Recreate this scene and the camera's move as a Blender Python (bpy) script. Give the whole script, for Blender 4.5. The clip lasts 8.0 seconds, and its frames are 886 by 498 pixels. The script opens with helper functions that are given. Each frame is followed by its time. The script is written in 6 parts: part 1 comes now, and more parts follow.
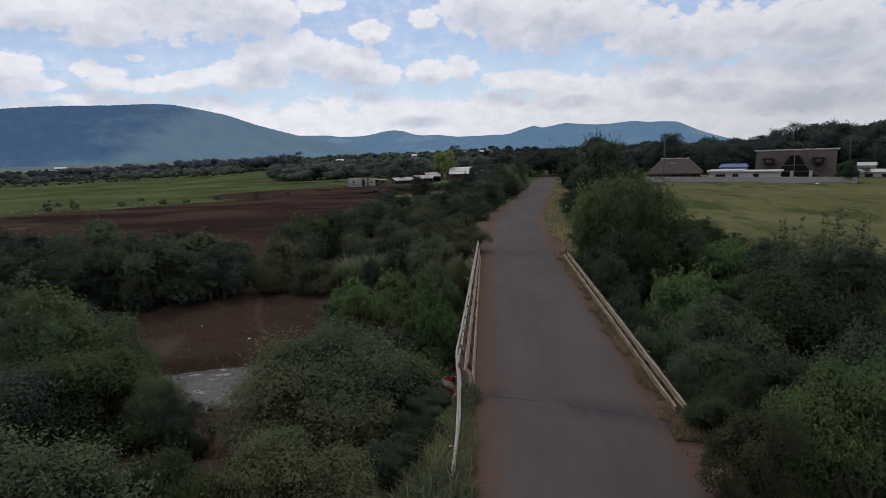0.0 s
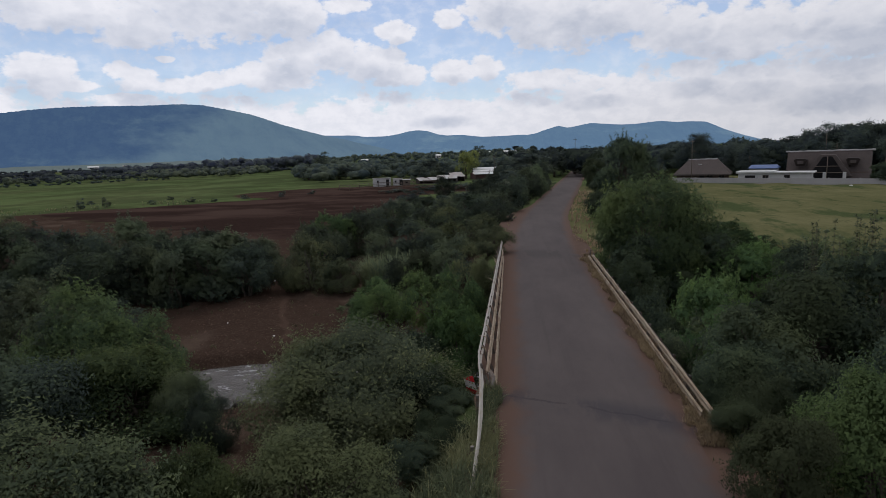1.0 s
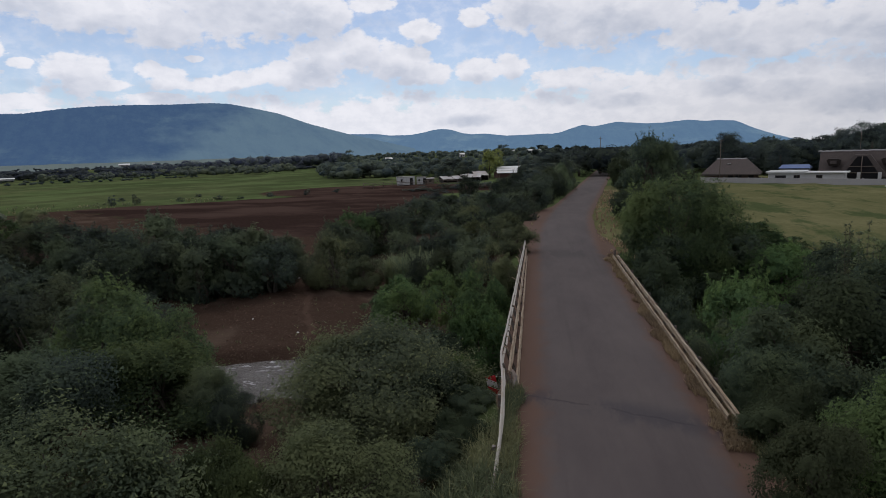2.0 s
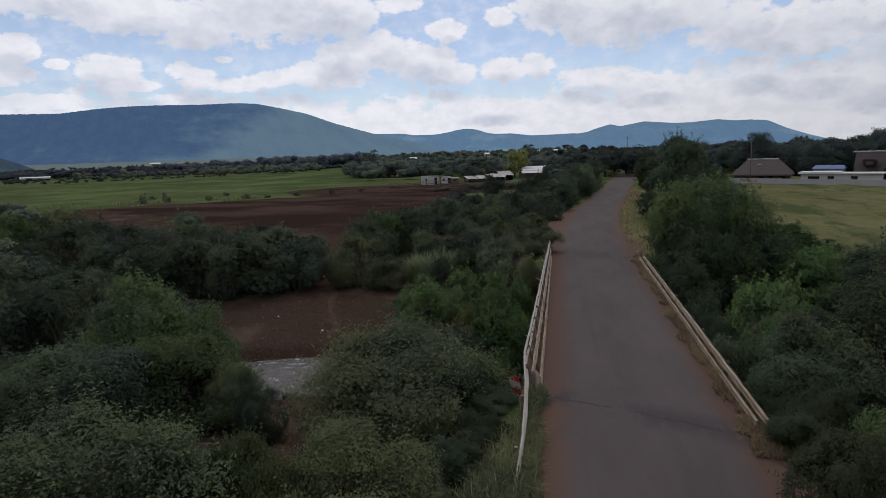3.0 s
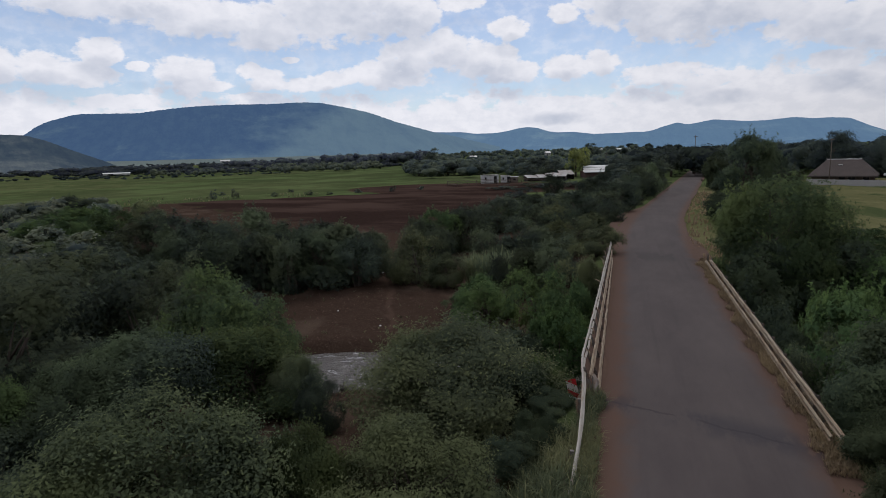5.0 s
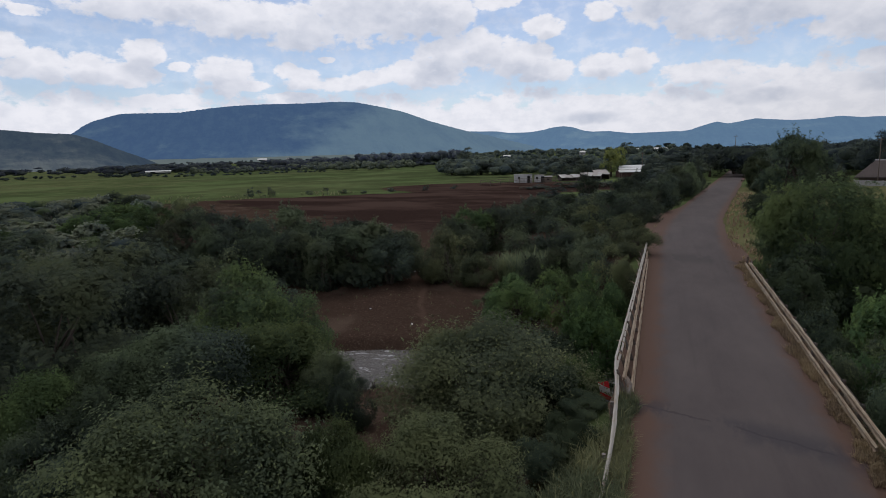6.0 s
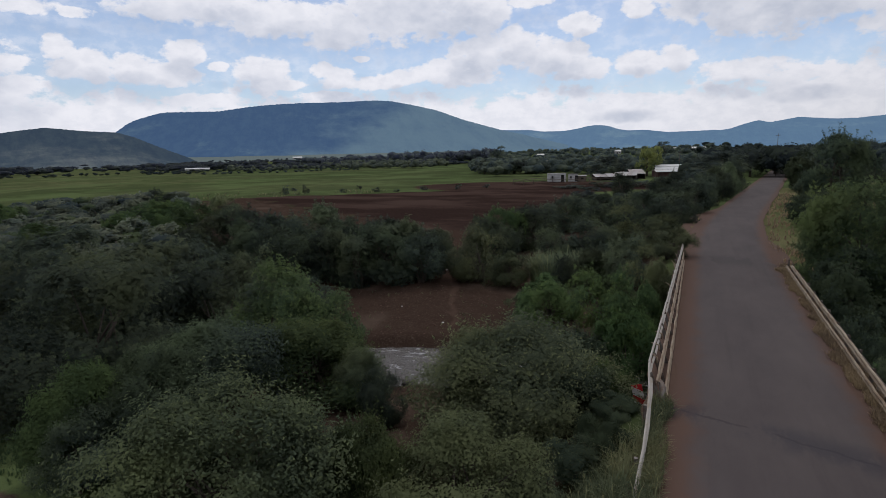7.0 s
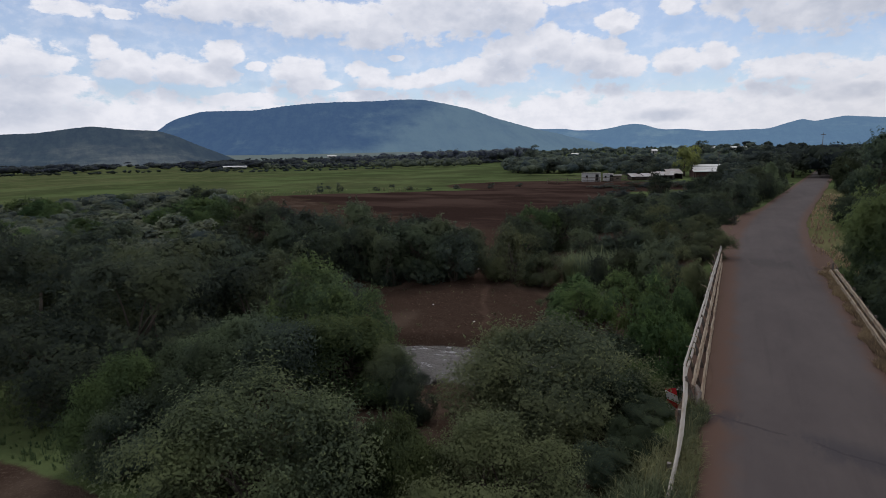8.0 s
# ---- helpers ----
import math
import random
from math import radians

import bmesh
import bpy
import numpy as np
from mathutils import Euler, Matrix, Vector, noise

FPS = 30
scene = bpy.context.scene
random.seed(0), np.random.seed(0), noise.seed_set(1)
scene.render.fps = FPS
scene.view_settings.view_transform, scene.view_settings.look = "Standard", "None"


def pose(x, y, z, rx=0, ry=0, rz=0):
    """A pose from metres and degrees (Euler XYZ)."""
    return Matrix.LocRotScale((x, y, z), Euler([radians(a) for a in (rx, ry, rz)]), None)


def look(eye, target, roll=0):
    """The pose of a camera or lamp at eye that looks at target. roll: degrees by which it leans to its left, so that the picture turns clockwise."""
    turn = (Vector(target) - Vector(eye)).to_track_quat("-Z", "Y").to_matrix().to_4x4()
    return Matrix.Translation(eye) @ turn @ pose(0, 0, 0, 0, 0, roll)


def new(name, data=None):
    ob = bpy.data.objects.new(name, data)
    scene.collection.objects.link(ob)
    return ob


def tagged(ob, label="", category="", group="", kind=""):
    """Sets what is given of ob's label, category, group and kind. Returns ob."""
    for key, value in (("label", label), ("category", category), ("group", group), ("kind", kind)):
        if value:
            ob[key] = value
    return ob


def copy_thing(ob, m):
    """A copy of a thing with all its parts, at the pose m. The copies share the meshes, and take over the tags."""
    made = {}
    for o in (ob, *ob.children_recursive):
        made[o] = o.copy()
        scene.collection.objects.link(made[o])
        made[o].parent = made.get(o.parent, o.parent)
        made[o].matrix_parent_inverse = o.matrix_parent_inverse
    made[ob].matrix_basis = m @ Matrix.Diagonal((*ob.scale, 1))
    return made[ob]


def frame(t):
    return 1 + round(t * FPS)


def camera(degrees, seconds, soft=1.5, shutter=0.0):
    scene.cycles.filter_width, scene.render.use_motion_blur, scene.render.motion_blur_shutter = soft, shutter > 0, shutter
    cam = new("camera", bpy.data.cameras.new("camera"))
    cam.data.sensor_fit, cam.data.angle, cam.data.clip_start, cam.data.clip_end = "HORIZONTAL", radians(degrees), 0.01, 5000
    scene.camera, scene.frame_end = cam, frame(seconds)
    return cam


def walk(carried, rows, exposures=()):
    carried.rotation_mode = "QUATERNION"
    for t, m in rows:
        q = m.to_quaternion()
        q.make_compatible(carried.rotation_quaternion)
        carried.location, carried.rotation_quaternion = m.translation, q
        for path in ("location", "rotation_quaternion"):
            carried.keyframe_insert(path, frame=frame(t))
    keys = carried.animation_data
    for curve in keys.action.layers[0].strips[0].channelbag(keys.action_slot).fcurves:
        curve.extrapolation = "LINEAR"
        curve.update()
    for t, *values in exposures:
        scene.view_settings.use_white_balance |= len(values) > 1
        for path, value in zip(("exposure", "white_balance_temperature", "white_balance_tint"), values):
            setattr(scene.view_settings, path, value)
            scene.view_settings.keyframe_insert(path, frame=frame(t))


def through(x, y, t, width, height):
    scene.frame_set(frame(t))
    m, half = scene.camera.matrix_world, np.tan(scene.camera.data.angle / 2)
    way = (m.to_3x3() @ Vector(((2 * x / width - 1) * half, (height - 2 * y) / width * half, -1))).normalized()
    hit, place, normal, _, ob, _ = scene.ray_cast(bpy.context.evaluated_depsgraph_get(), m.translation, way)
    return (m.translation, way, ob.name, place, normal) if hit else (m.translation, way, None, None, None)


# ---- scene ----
# The drone hovers 8 m above the road and turns to its left.
cam = camera(73.5, 8.0, soft=0.65)
EYE = 8.0
PATH = [
    (0.0, 4.65, -9.35, 2.25),
    (0.5, 5.79, -9.28, 2.18),
    (1.0, 6.93, -9.26, 2.13),
    (1.5, 8.05, -9.29, 2.05),
    (3.0, 11.53, -9.25, 1.90),
    (3.5, 12.71, -9.22, 1.85),
    (4.0, 13.91, -9.23, 1.83),
    (4.5, 15.54, -9.23, 1.77),
    (6.0, 20.36, -9.21, 1.55),
    (6.5, 21.93, -9.23, 1.49),
    (7.0, 23.48, -9.26, 1.39),
    (7.5, 25.03, -9.28, 1.33),
    (8.0, 26.61, -9.30, 1.23),
]
walk(cam, [(t, pose(0, 0, EYE, 0, 0, yaw) @ pose(0, 0, 0, 90 + pitch, 0, 0) @ pose(0, 0, 0, 0, 0, -roll)) for t, yaw, pitch, roll in PATH],
     exposures=((0.0, -0.10, 6150.0, 12.5), (8.0, -0.10, 6150.0, 12.5)))

# ---- sky, clouds and the weak sun behind them ----
# bearing, height, half width and half height of each heap of cloud, in degrees
CLOUDS_LEFT = [(-65.0, 7.2, 3.0, 2.3), (-60.4, 7.6, 3.0, 1.6), (-60.2, 5.2, 4.2, 1.8), (-57.0, 11.7, 2.8, 0.6), (-55.2, 8.8, 1.3, 1.0), (-53.4, 11.5, 1.5, 0.4), (-53.3, 7.5, 2.6, 1.4),
               (-50.0, 7.7, 2.2, 1.0), (-48.3, 7.1, 3.7, 1.2), (-46.0, 8.8, 1.9, 1.2), (-44.4, 12.8, 7.3, 1.6), (-44.0, 4.9, 4.4, 0.7), (-43.1, 7.8, 1.0, 0.4), (-40.2, 7.6, 1.8, 1.1),
               (-39.2, 7.1, 2.3, 1.7), (-38.7, 6.3, 3.0, 0.5), (-37.7, 11.7, 5.6, 1.5), (-37.3, 6.3, 1.6, 0.5)]
CLOUDS_AHEAD = [(-37.1, 12.2, 4.2, 1.2), (-34.3, 7.6, 1.1, 0.7), (-33.8, 5.4, 2.5, 0.4), (-32.8, 6.9, 1.7, 1.0), (-32.6, 10.8, 3.2, 1.7), (-32.3, 11.2, 3.0, 2.0), (-30.6, 8.6, 0.8, 0.3),
                (-29.8, 6.5, 3.1, 0.7), (-26.8, 6.9, 1.9, 0.8), (-26.2, 12.8, 7.0, 2.9), (-22.1, 7.2, 4.4, 1.3), (-20.4, 12.4, 3.8, 2.3), (-19.5, 8.9, 3.1, 1.8), (-16.5, 9.3, 3.0, 1.8),
                (-15.0, 13.2, 2.3, 0.7), (-12.9, 8.3, 3.4, 1.6), (-10.6, 10.9, 1.8, 1.0), (-10.4, 7.2, 2.6, 1.2)]
CLOUDS_RIGHT = [(-6.5, 4.3, 3.2, 0.6), (-5.6, 11.9, 1.4, 0.8), (-5.4, 7.3, 2.1, 1.2), (-2.4, 7.5, 1.5, 1.1), (-0.6, 12.6, 3.8, 2.2), (3.1, 6.2, 3.9, 0.9), (4.7, 11.2, 5.7, 2.6),
                (7.2, 5.5, 3.3, 0.7), (9.7, 11.4, 4.8, 1.9), (14.5, 9.4, 3.9, 2.2), (16.0, 6.2, 2.7, 0.9), (20.1, 8.8, 5.4, 2.3), (20.7, 5.5, 3.0, 1.0), (27.2, 8.3, 5.7, 2.7),
                (27.4, 4.5, 5.7, 1.3), (33.9, 7.0, 4.8, 2.7)]
THICK = 0.74                        # how bright the cloud is overhead
SUN_UP, SUN_ROUND = 64.0, -12.0     # degrees above the horizon, and clockwise from straight ahead

world = bpy.data.worlds.new("cloudy_sky")
scene.world = world
world.use_nodes = True
wt = world.node_tree
wt.nodes.clear()


def wnode(kind, **props):
    n = wt.nodes.new(kind)
    for k, v in props.items():
        setattr(n, k, v)
    return n


def feed(n, i, v):
    if isinstance(v, bpy.types.NodeSocket):
        n.id_data.links.new(v, n.inputs[i])
    else:
        n.inputs[i].default_value = v


def wmath(op, a, b=0.0, clamp=False):
    n = wnode("ShaderNodeMath", operation=op, use_clamp=clamp)
    feed(n, 0, a), feed(n, 1, b)
    return n.outputs[0]


def wramp(v, a, b, lo=0.0, hi=1.0):
    n = wnode("ShaderNodeMapRange", interpolation_type="SMOOTHSTEP")
    for i, q in enumerate((v, a, b, lo, hi)):
        feed(n, i, q)
    return n.outputs[0]


def wnoise(vec, scale, detail, rough=0.55):
    n = wnode("ShaderNodeTexNoise")
    feed(n, "Vector", vec), feed(n, "Scale", scale), feed(n, "Detail", detail), feed(n, "Roughness", rough)
    return n


def build_sky():
    where = wnode("ShaderNodeTexCoord").outputs["Generated"]
    unit = wnode("ShaderNodeVectorMath", operation="NORMALIZE")
    feed(unit, 0, where)
    axes = wnode("ShaderNodeSeparateXYZ")
    feed(axes, 0, unit.outputs[0])
    x, y, z = axes.outputs
    round_ = wmath("MULTIPLY", wmath("ARCTAN2", x, y), 57.2958)
    up = wmath("MULTIPLY", wmath("ARCSINE", z), 57.2958)
    # billows: heaps with ragged, cauliflower edges
    flat = wnode("ShaderNodeCombineXYZ")
    feed(flat, 0, wmath("MULTIPLY", round_, 0.20)), feed(flat, 1, wmath("MULTIPLY", up, 0.30))
    big = wnoise(flat.outputs[0], 1.0, 3.0, 0.5)
    fine = wnoise(flat.outputs[0], 3.0, 8.0, 0.60)
    n1 = wmath("SUBTRACT", big.outputs["Fac"], 0.5)
    n2 = wmath("SUBTRACT", fine.outputs["Fac"], 0.5)
    puff = wnode("ShaderNodeTexVoronoi", feature="SMOOTH_F1")
    bent = wnode("ShaderNodeVectorMath", operation="MULTIPLY_ADD")
    feed(bent, 0, fine.outputs["Color"]), feed(bent, 1, (0.22, 0.22, 0.0)), feed(bent, 2, flat.outputs[0])
    feed(puff, "Vector", bent.outputs[0]), feed(puff, "Scale", 3.6), feed(puff, "Smoothness", 0.35), feed(puff, "Detail", 2.0), feed(puff, "Roughness", 0.5)
    knob = wmath("SUBTRACT", 0.42, puff.outputs["Distance"])

    def heaps(rise):
        """How far the clouds in view cover the sky, looked up some degrees higher."""
        spot = wnode("ShaderNodeCombineXYZ")
        feed(spot, 0, wmath("ADD", round_, wmath("MULTIPLY", n1, 1.6)))
        feed(spot, 1, wmath("ADD", up, rise))
        cover = None
        for a, e, wide, high in CLOUDS_LEFT + CLOUDS_AHEAD + CLOUDS_RIGHT:
            off = wnode("ShaderNodeVectorMath", operation="SUBTRACT")
            feed(off, 0, spot.outputs[0]), feed(off, 1, (a, e, 0))
            rel = wnode("ShaderNodeVectorMath", operation="MULTIPLY")
            feed(rel, 0, off.outputs[0]), feed(rel, 1, (1 / wide, 1 / high, 0))
            ln = wnode("ShaderNodeVectorMath", operation="DOT_PRODUCT")
            feed(ln, 0, rel.outputs[0]), feed(ln, 1, rel.outputs[0])
            heap = wmath("SUBTRACT", 1.0, ln.outputs["Value"])
            cover = heap if cover is None else wmath("MAXIMUM", cover, heap)
        return wmath("MAXIMUM", cover, -1.0)

    own = heaps(0.0)
    ragged_ = wmath("ADD", wmath("MULTIPLY", n2, 2.7), wmath("ADD", wmath("MULTIPLY", knob, 0.7), 0.56))
    low = wmath("ADD", wmath("MULTIPLY", wmath("SUBTRACT", wramp(round_, -2.0, 14.0, 5.0, 6.4), up), 0.55), wmath("MULTIPLY", n1, 2.4))
    dense = wmath("ADD", wmath("MAXIMUM", own, wmath("MINIMUM", low, 0.9)), ragged_)
    cover = wramp(dense, -0.22, 0.58)
    # the layer goes on overhead and all round, thicker and greyer above
    layer = wnode("ShaderNodeVectorMath", operation="DIVIDE")
    deep = wnode("ShaderNodeCombineXYZ")
    lift = wmath("ADD", wmath("MAXIMUM", z, 0.0), 0.10)
    for i in range(3):
        feed(deep, i, lift)
    feed(layer, 0, unit.outputs[0]), feed(layer, 1, deep.outputs[0])
    high_layer = wnoise(layer.outputs[0], 0.9, 6.0, 0.55)
    overhead = wmath("MULTIPLY", wramp(high_layer.outputs["Fac"], 0.36, 0.50), wramp(up, 13.0, 18.0))
    aside = wmath("MULTIPLY", wramp(fine.outputs["Fac"], 0.40, 0.55), wmath("MAXIMUM", wramp(round_, 34.0, 44.0), wramp(round_, -66.0, -76.0)))
    veil = wmath("ADD", 0.20, wmath("MULTIPLY", wramp(n2, -0.10, 0.16), 0.22))
    cover = wmath("MAXIMUM", wmath("MAXIMUM", cover, overhead), wmath("MAXIMUM", aside, veil))
    # white tops and edges, greyer bellies
    above = wmath("ADD", heaps(1.5), ragged_)
    shade = wmath("SUBTRACT", 1.0, wmath("MULTIPLY", wramp(above, -0.3, 1.3), wramp(n1, -0.22, 0.12, 0.35, 1.0)))
    shade = wmath("ADD", wmath("MULTIPLY", shade, 0.75), wmath("MULTIPLY", wramp(n2, -0.14, 0.14), 0.25))
    tone = wnode("ShaderNodeMix", data_type="RGBA")
    feed(tone, 0, shade), feed(tone, 6, (0.61, 0.645, 0.72, 1)), feed(tone, 7, (1.0, 0.985, 0.99, 1))
    thick = wmath("MULTIPLY", wramp(up, 15.0, 50.0, 0.88, THICK), wramp(round_, -25.0, 40.0, 1.05, 0.90))
    thick = wmath("SUBTRACT", thick, wmath("MULTIPLY", wmath("MULTIPLY", wramp(round_, -12.0, 25.0), wramp(up, 7.0, 1.5)), 0.11))
    sky = wnode("ShaderNodeTexSky", sky_type="NISHITA", sun_disc=False, sun_elevation=radians(SUN_UP), sun_rotation=radians(SUN_ROUND), altitude=1200.0,
                air_density=1.0, dust_density=2.2, ozone_density=1.0)
    blue = wnode("ShaderNodeBackground")
    feed(blue, 0, sky.outputs[0]), feed(blue, 1, 0.115)
    white = wnode("ShaderNodeBackground")
    feed(white, 0, tone.outputs[2]), feed(white, 1, thick)
    both = wnode("ShaderNodeMixShader")
    feed(both, 0, cover), feed(both, 1, blue.outputs[0]), feed(both, 2, white.outputs[0])
    out = wnode("ShaderNodeOutputWorld")
    wt.links.new(both.outputs[0], out.inputs[0])


build_sky()
sun = new("sun", bpy.data.lights.new("sun", "SUN"))
sun.data.energy, sun.data.angle, sun.data.color = 0.9, radians(11), (1.0, 0.95, 0.88)
sun.matrix_world = look((600 * math.sin(radians(SUN_ROUND)), 600 * math.cos(radians(SUN_ROUND)), 600 * math.tan(radians(SUN_UP))), (0, 0, 0))

# ---- materials ----
class Mat:
    """A node material with a Principled surface, and short calls to wire it."""

    def __init__(self, name, colour=(0.5, 0.5, 0.5), rough=0.8, metal=0.0, spec=0.3):
        self.m = bpy.data.materials.new(name)
        self.m.use_nodes = True
        self.t = self.m.node_tree
        self.p = self.t.nodes["Principled BSDF"]
        self.set("Base Color", (*colour, 1)), self.set("Roughness", rough), self.set("Metallic", metal), self.set("Specular IOR Level", spec)
        self.place = self.node("ShaderNodeTexCoord").outputs["Object"]
        self.spot = self.node("ShaderNodeNewGeometry").outputs["Position"]

    def node(self, kind, **props):
        n = self.t.nodes.new(kind)
        for k, v in props.items():
            setattr(n, k, v)
        return n

    def set(self, name, v):
        feed(self.p, name, v)

    def math(self, op, a, b=0.0, clamp=False):
        n = self.node("ShaderNodeMath", operation=op, use_clamp=clamp)
        feed(n, 0, a), feed(n, 1, b)
        return n.outputs[0]

    def noise(self, scale, detail=5.0, rough=0.55, vec=None, stretch=None):
        v = vec or self.spot
        if stretch:
            mp = self.node("ShaderNodeMapping")
            feed(mp, 0, v), feed(mp, 3, stretch)
            v = mp.outputs[0]
        n = self.node("ShaderNodeTexNoise")
        feed(n, "Vector", v), feed(n, "Scale", scale), feed(n, "Detail", detail), feed(n, "Roughness", rough)
        return n.outputs["Fac"]

    def ramp(self, v, a, b, lo=0.0, hi=1.0):
        n = self.node("ShaderNodeMapRange", interpolation_type="SMOOTHSTEP")
        for i, q in enumerate((v, a, b, lo, hi)):
            feed(n, i, q)
        return n.outputs[0]

    def mix(self, fac, a, b, mode="MIX"):
        n = self.node("ShaderNodeMix", data_type="RGBA", blend_type=mode)
        feed(n, 0, fac)
        feed(n, 6, a if isinstance(a, bpy.types.NodeSocket) else (*a, 1))
        feed(n, 7, b if isinstance(b, bpy.types.NodeSocket) else (*b, 1))
        return n.outputs[2]

    def bump(self, height, strength=0.4, distance=0.02):
        n = self.node("ShaderNodeBump")
        feed(n, "Strength", strength), feed(n, "Distance", distance), feed(n, "Height", height)
        self.set("Normal", n.outputs[0])

    def random(self, island=False):
        return self.node("ShaderNodeNewGeometry").outputs["Random Per Island"] if island else self.node("ShaderNodeObjectInfo").outputs["Random"]

    def layer(self, name):
        return self.node("ShaderNodeAttribute", attribute_name=name).outputs["Color"]


def leaf_material(name, dark, light, tip, through=0.50, leaflet=0.0):
    """Leaf sprays; leaflet: the size at which a spray breaks up into leaflets."""
    k = Mat(name, rough=0.8, spec=0.06)
    dark, light, tip = (dark[0] * 0.94, dark[1] * 0.89, dark[2] * 1.48), (light[0] * 1.04, light[1] * 0.97, light[2] * 1.38), (tip[0] * 1.16, tip[1] * 1.10, tip[2] * 1.28)
    dark, light, tip = (tuple(1.07 * v for v in c) for c in (dark, light, tip))
    r = k.random(True)
    own = k.random()
    c = k.mix(k.ramp(r, -0.2, 1.2), dark, light)
    c = k.mix(k.math("MULTIPLY", k.ramp(r, 0.84, 0.96), 0.65), c, tuple(1.15 * v for v in tip))
    c = k.mix(k.math("MULTIPLY", k.ramp(k.noise(0.24, 4.0), 0.40, 0.66), 0.75), c, tip)
    hsv = k.node("ShaderNodeHueSaturation")
    feed(hsv, "Hue", k.math("ADD", 0.480, k.math("MULTIPLY", own, 0.036))), feed(hsv, "Value", k.math("ADD", 0.62, k.math("MULTIPLY", k.math("FRACT", k.math("MULTIPLY", own, 7.3)), 0.70))), feed(hsv, "Color", c)
    k.set("Base Color", hsv.outputs[0])
    tr = k.node("ShaderNodeBsdfTranslucent")
    feed(tr, 0, hsv.outputs[0])
    mx = k.node("ShaderNodeMixShader")
    feed(mx, 0, through), feed(mx, 1, k.p.outputs[0]), feed(mx, 2, tr.outputs[0])
    if leaflet:
        gap = k.ramp(k.noise(0.5 / leaflet, 1.0, 0.5), 0.47, 0.50)
        cut = k.node("ShaderNodeMixShader")
        feed(cut, 0, gap), feed(cut, 1, k.node("ShaderNodeBsdfTransparent").outputs[0]), feed(cut, 2, mx.outputs[0])
        mx = cut
    k.t.links.new(mx.outputs[0], k.t.nodes["Material Output"].inputs[0])
    return k.m


def leaf_range(name, dark, light, tip):
    """One foliage for near, middling and far plants, which differ in how coarsely a spray breaks up."""
    return [leaf_material(name, dark, light, tip, leaflet=size) for size in (0.0, 0.020, 0.036)]


LEAF_THORN = leaf_range("thorn_leaf", (0.039, 0.056, 0.030), (0.059, 0.083, 0.042), (0.079, 0.103, 0.046))
LEAF_GREY = leaf_range("grey_green_leaf", (0.066, 0.091, 0.038), (0.094, 0.124, 0.050), (0.142, 0.170, 0.068))
LEAF_LUSH = leaf_range("lush_leaf", (0.045, 0.084, 0.024), (0.072, 0.123, 0.035), (0.101, 0.149, 0.043))
LEAF_GREEN = leaf_range("green_thorn_leaf", (0.042, 0.070, 0.024), (0.066, 0.103, 0.034), (0.096, 0.134, 0.042))
LEAF_DARK = leaf_range("dark_leaf", (0.039, 0.062, 0.029), (0.059, 0.085, 0.038), (0.078, 0.102, 0.043))
# the next four have some distance haze mixed into their leaf tones
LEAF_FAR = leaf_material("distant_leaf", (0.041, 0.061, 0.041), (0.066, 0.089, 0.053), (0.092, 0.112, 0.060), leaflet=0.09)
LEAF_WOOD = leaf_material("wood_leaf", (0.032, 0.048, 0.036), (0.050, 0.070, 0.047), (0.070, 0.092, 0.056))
LEAF_VALLEY_HAZE = leaf_material("valley_leaf", (0.058, 0.078, 0.070), (0.084, 0.108, 0.090), (0.115, 0.142, 0.104))
LEAF_VILLAGE_HAZE = leaf_material("village_leaf", (0.046, 0.069, 0.048), (0.074, 0.102, 0.064), (0.110, 0.136, 0.078))
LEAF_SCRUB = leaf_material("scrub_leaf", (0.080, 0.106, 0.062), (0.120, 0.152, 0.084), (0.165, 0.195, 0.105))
LEAF_MEADOW_BUSH = leaf_material("green_scrub_leaf", (0.052, 0.082, 0.032), (0.080, 0.118, 0.044), (0.110, 0.145, 0.055))
LEAF_YELLOW = leaf_material("yellow_green_leaf", (0.105, 0.130, 0.034), (0.165, 0.190, 0.048), (0.215, 0.230, 0.06), leaflet=0.09)
GRASS_GREEN = leaf_material("grass_blade", (0.078, 0.104, 0.040), (0.142, 0.166, 0.064), (0.228, 0.226, 0.100), through=0.5)
GRASS_DRY = leaf_material("dry_grass_blade", (0.140, 0.115, 0.050), (0.247, 0.198, 0.091), (0.297, 0.247, 0.124), through=0.5)

GRASS_LOW = leaf_material("short_grass_blade", (0.034, 0.060, 0.020), (0.056, 0.090, 0.030), (0.085, 0.115, 0.042), through=0.5)
REED = leaf_material("reed_blade", (0.085, 0.122, 0.052), (0.128, 0.176, 0.076), (0.175, 0.215, 0.092), through=0.4)


def bark_material():
    k = Mat("bark", rough=0.9)
    n = k.noise(9.0, 6.0, 0.65, k.place, (1, 1, 0.25))
    k.set("Base Color", k.mix(n, (0.035, 0.028, 0.022), (0.11, 0.09, 0.075)))
    k.bump(n, 0.6, 0.03)
    return k.m


BARK = bark_material()


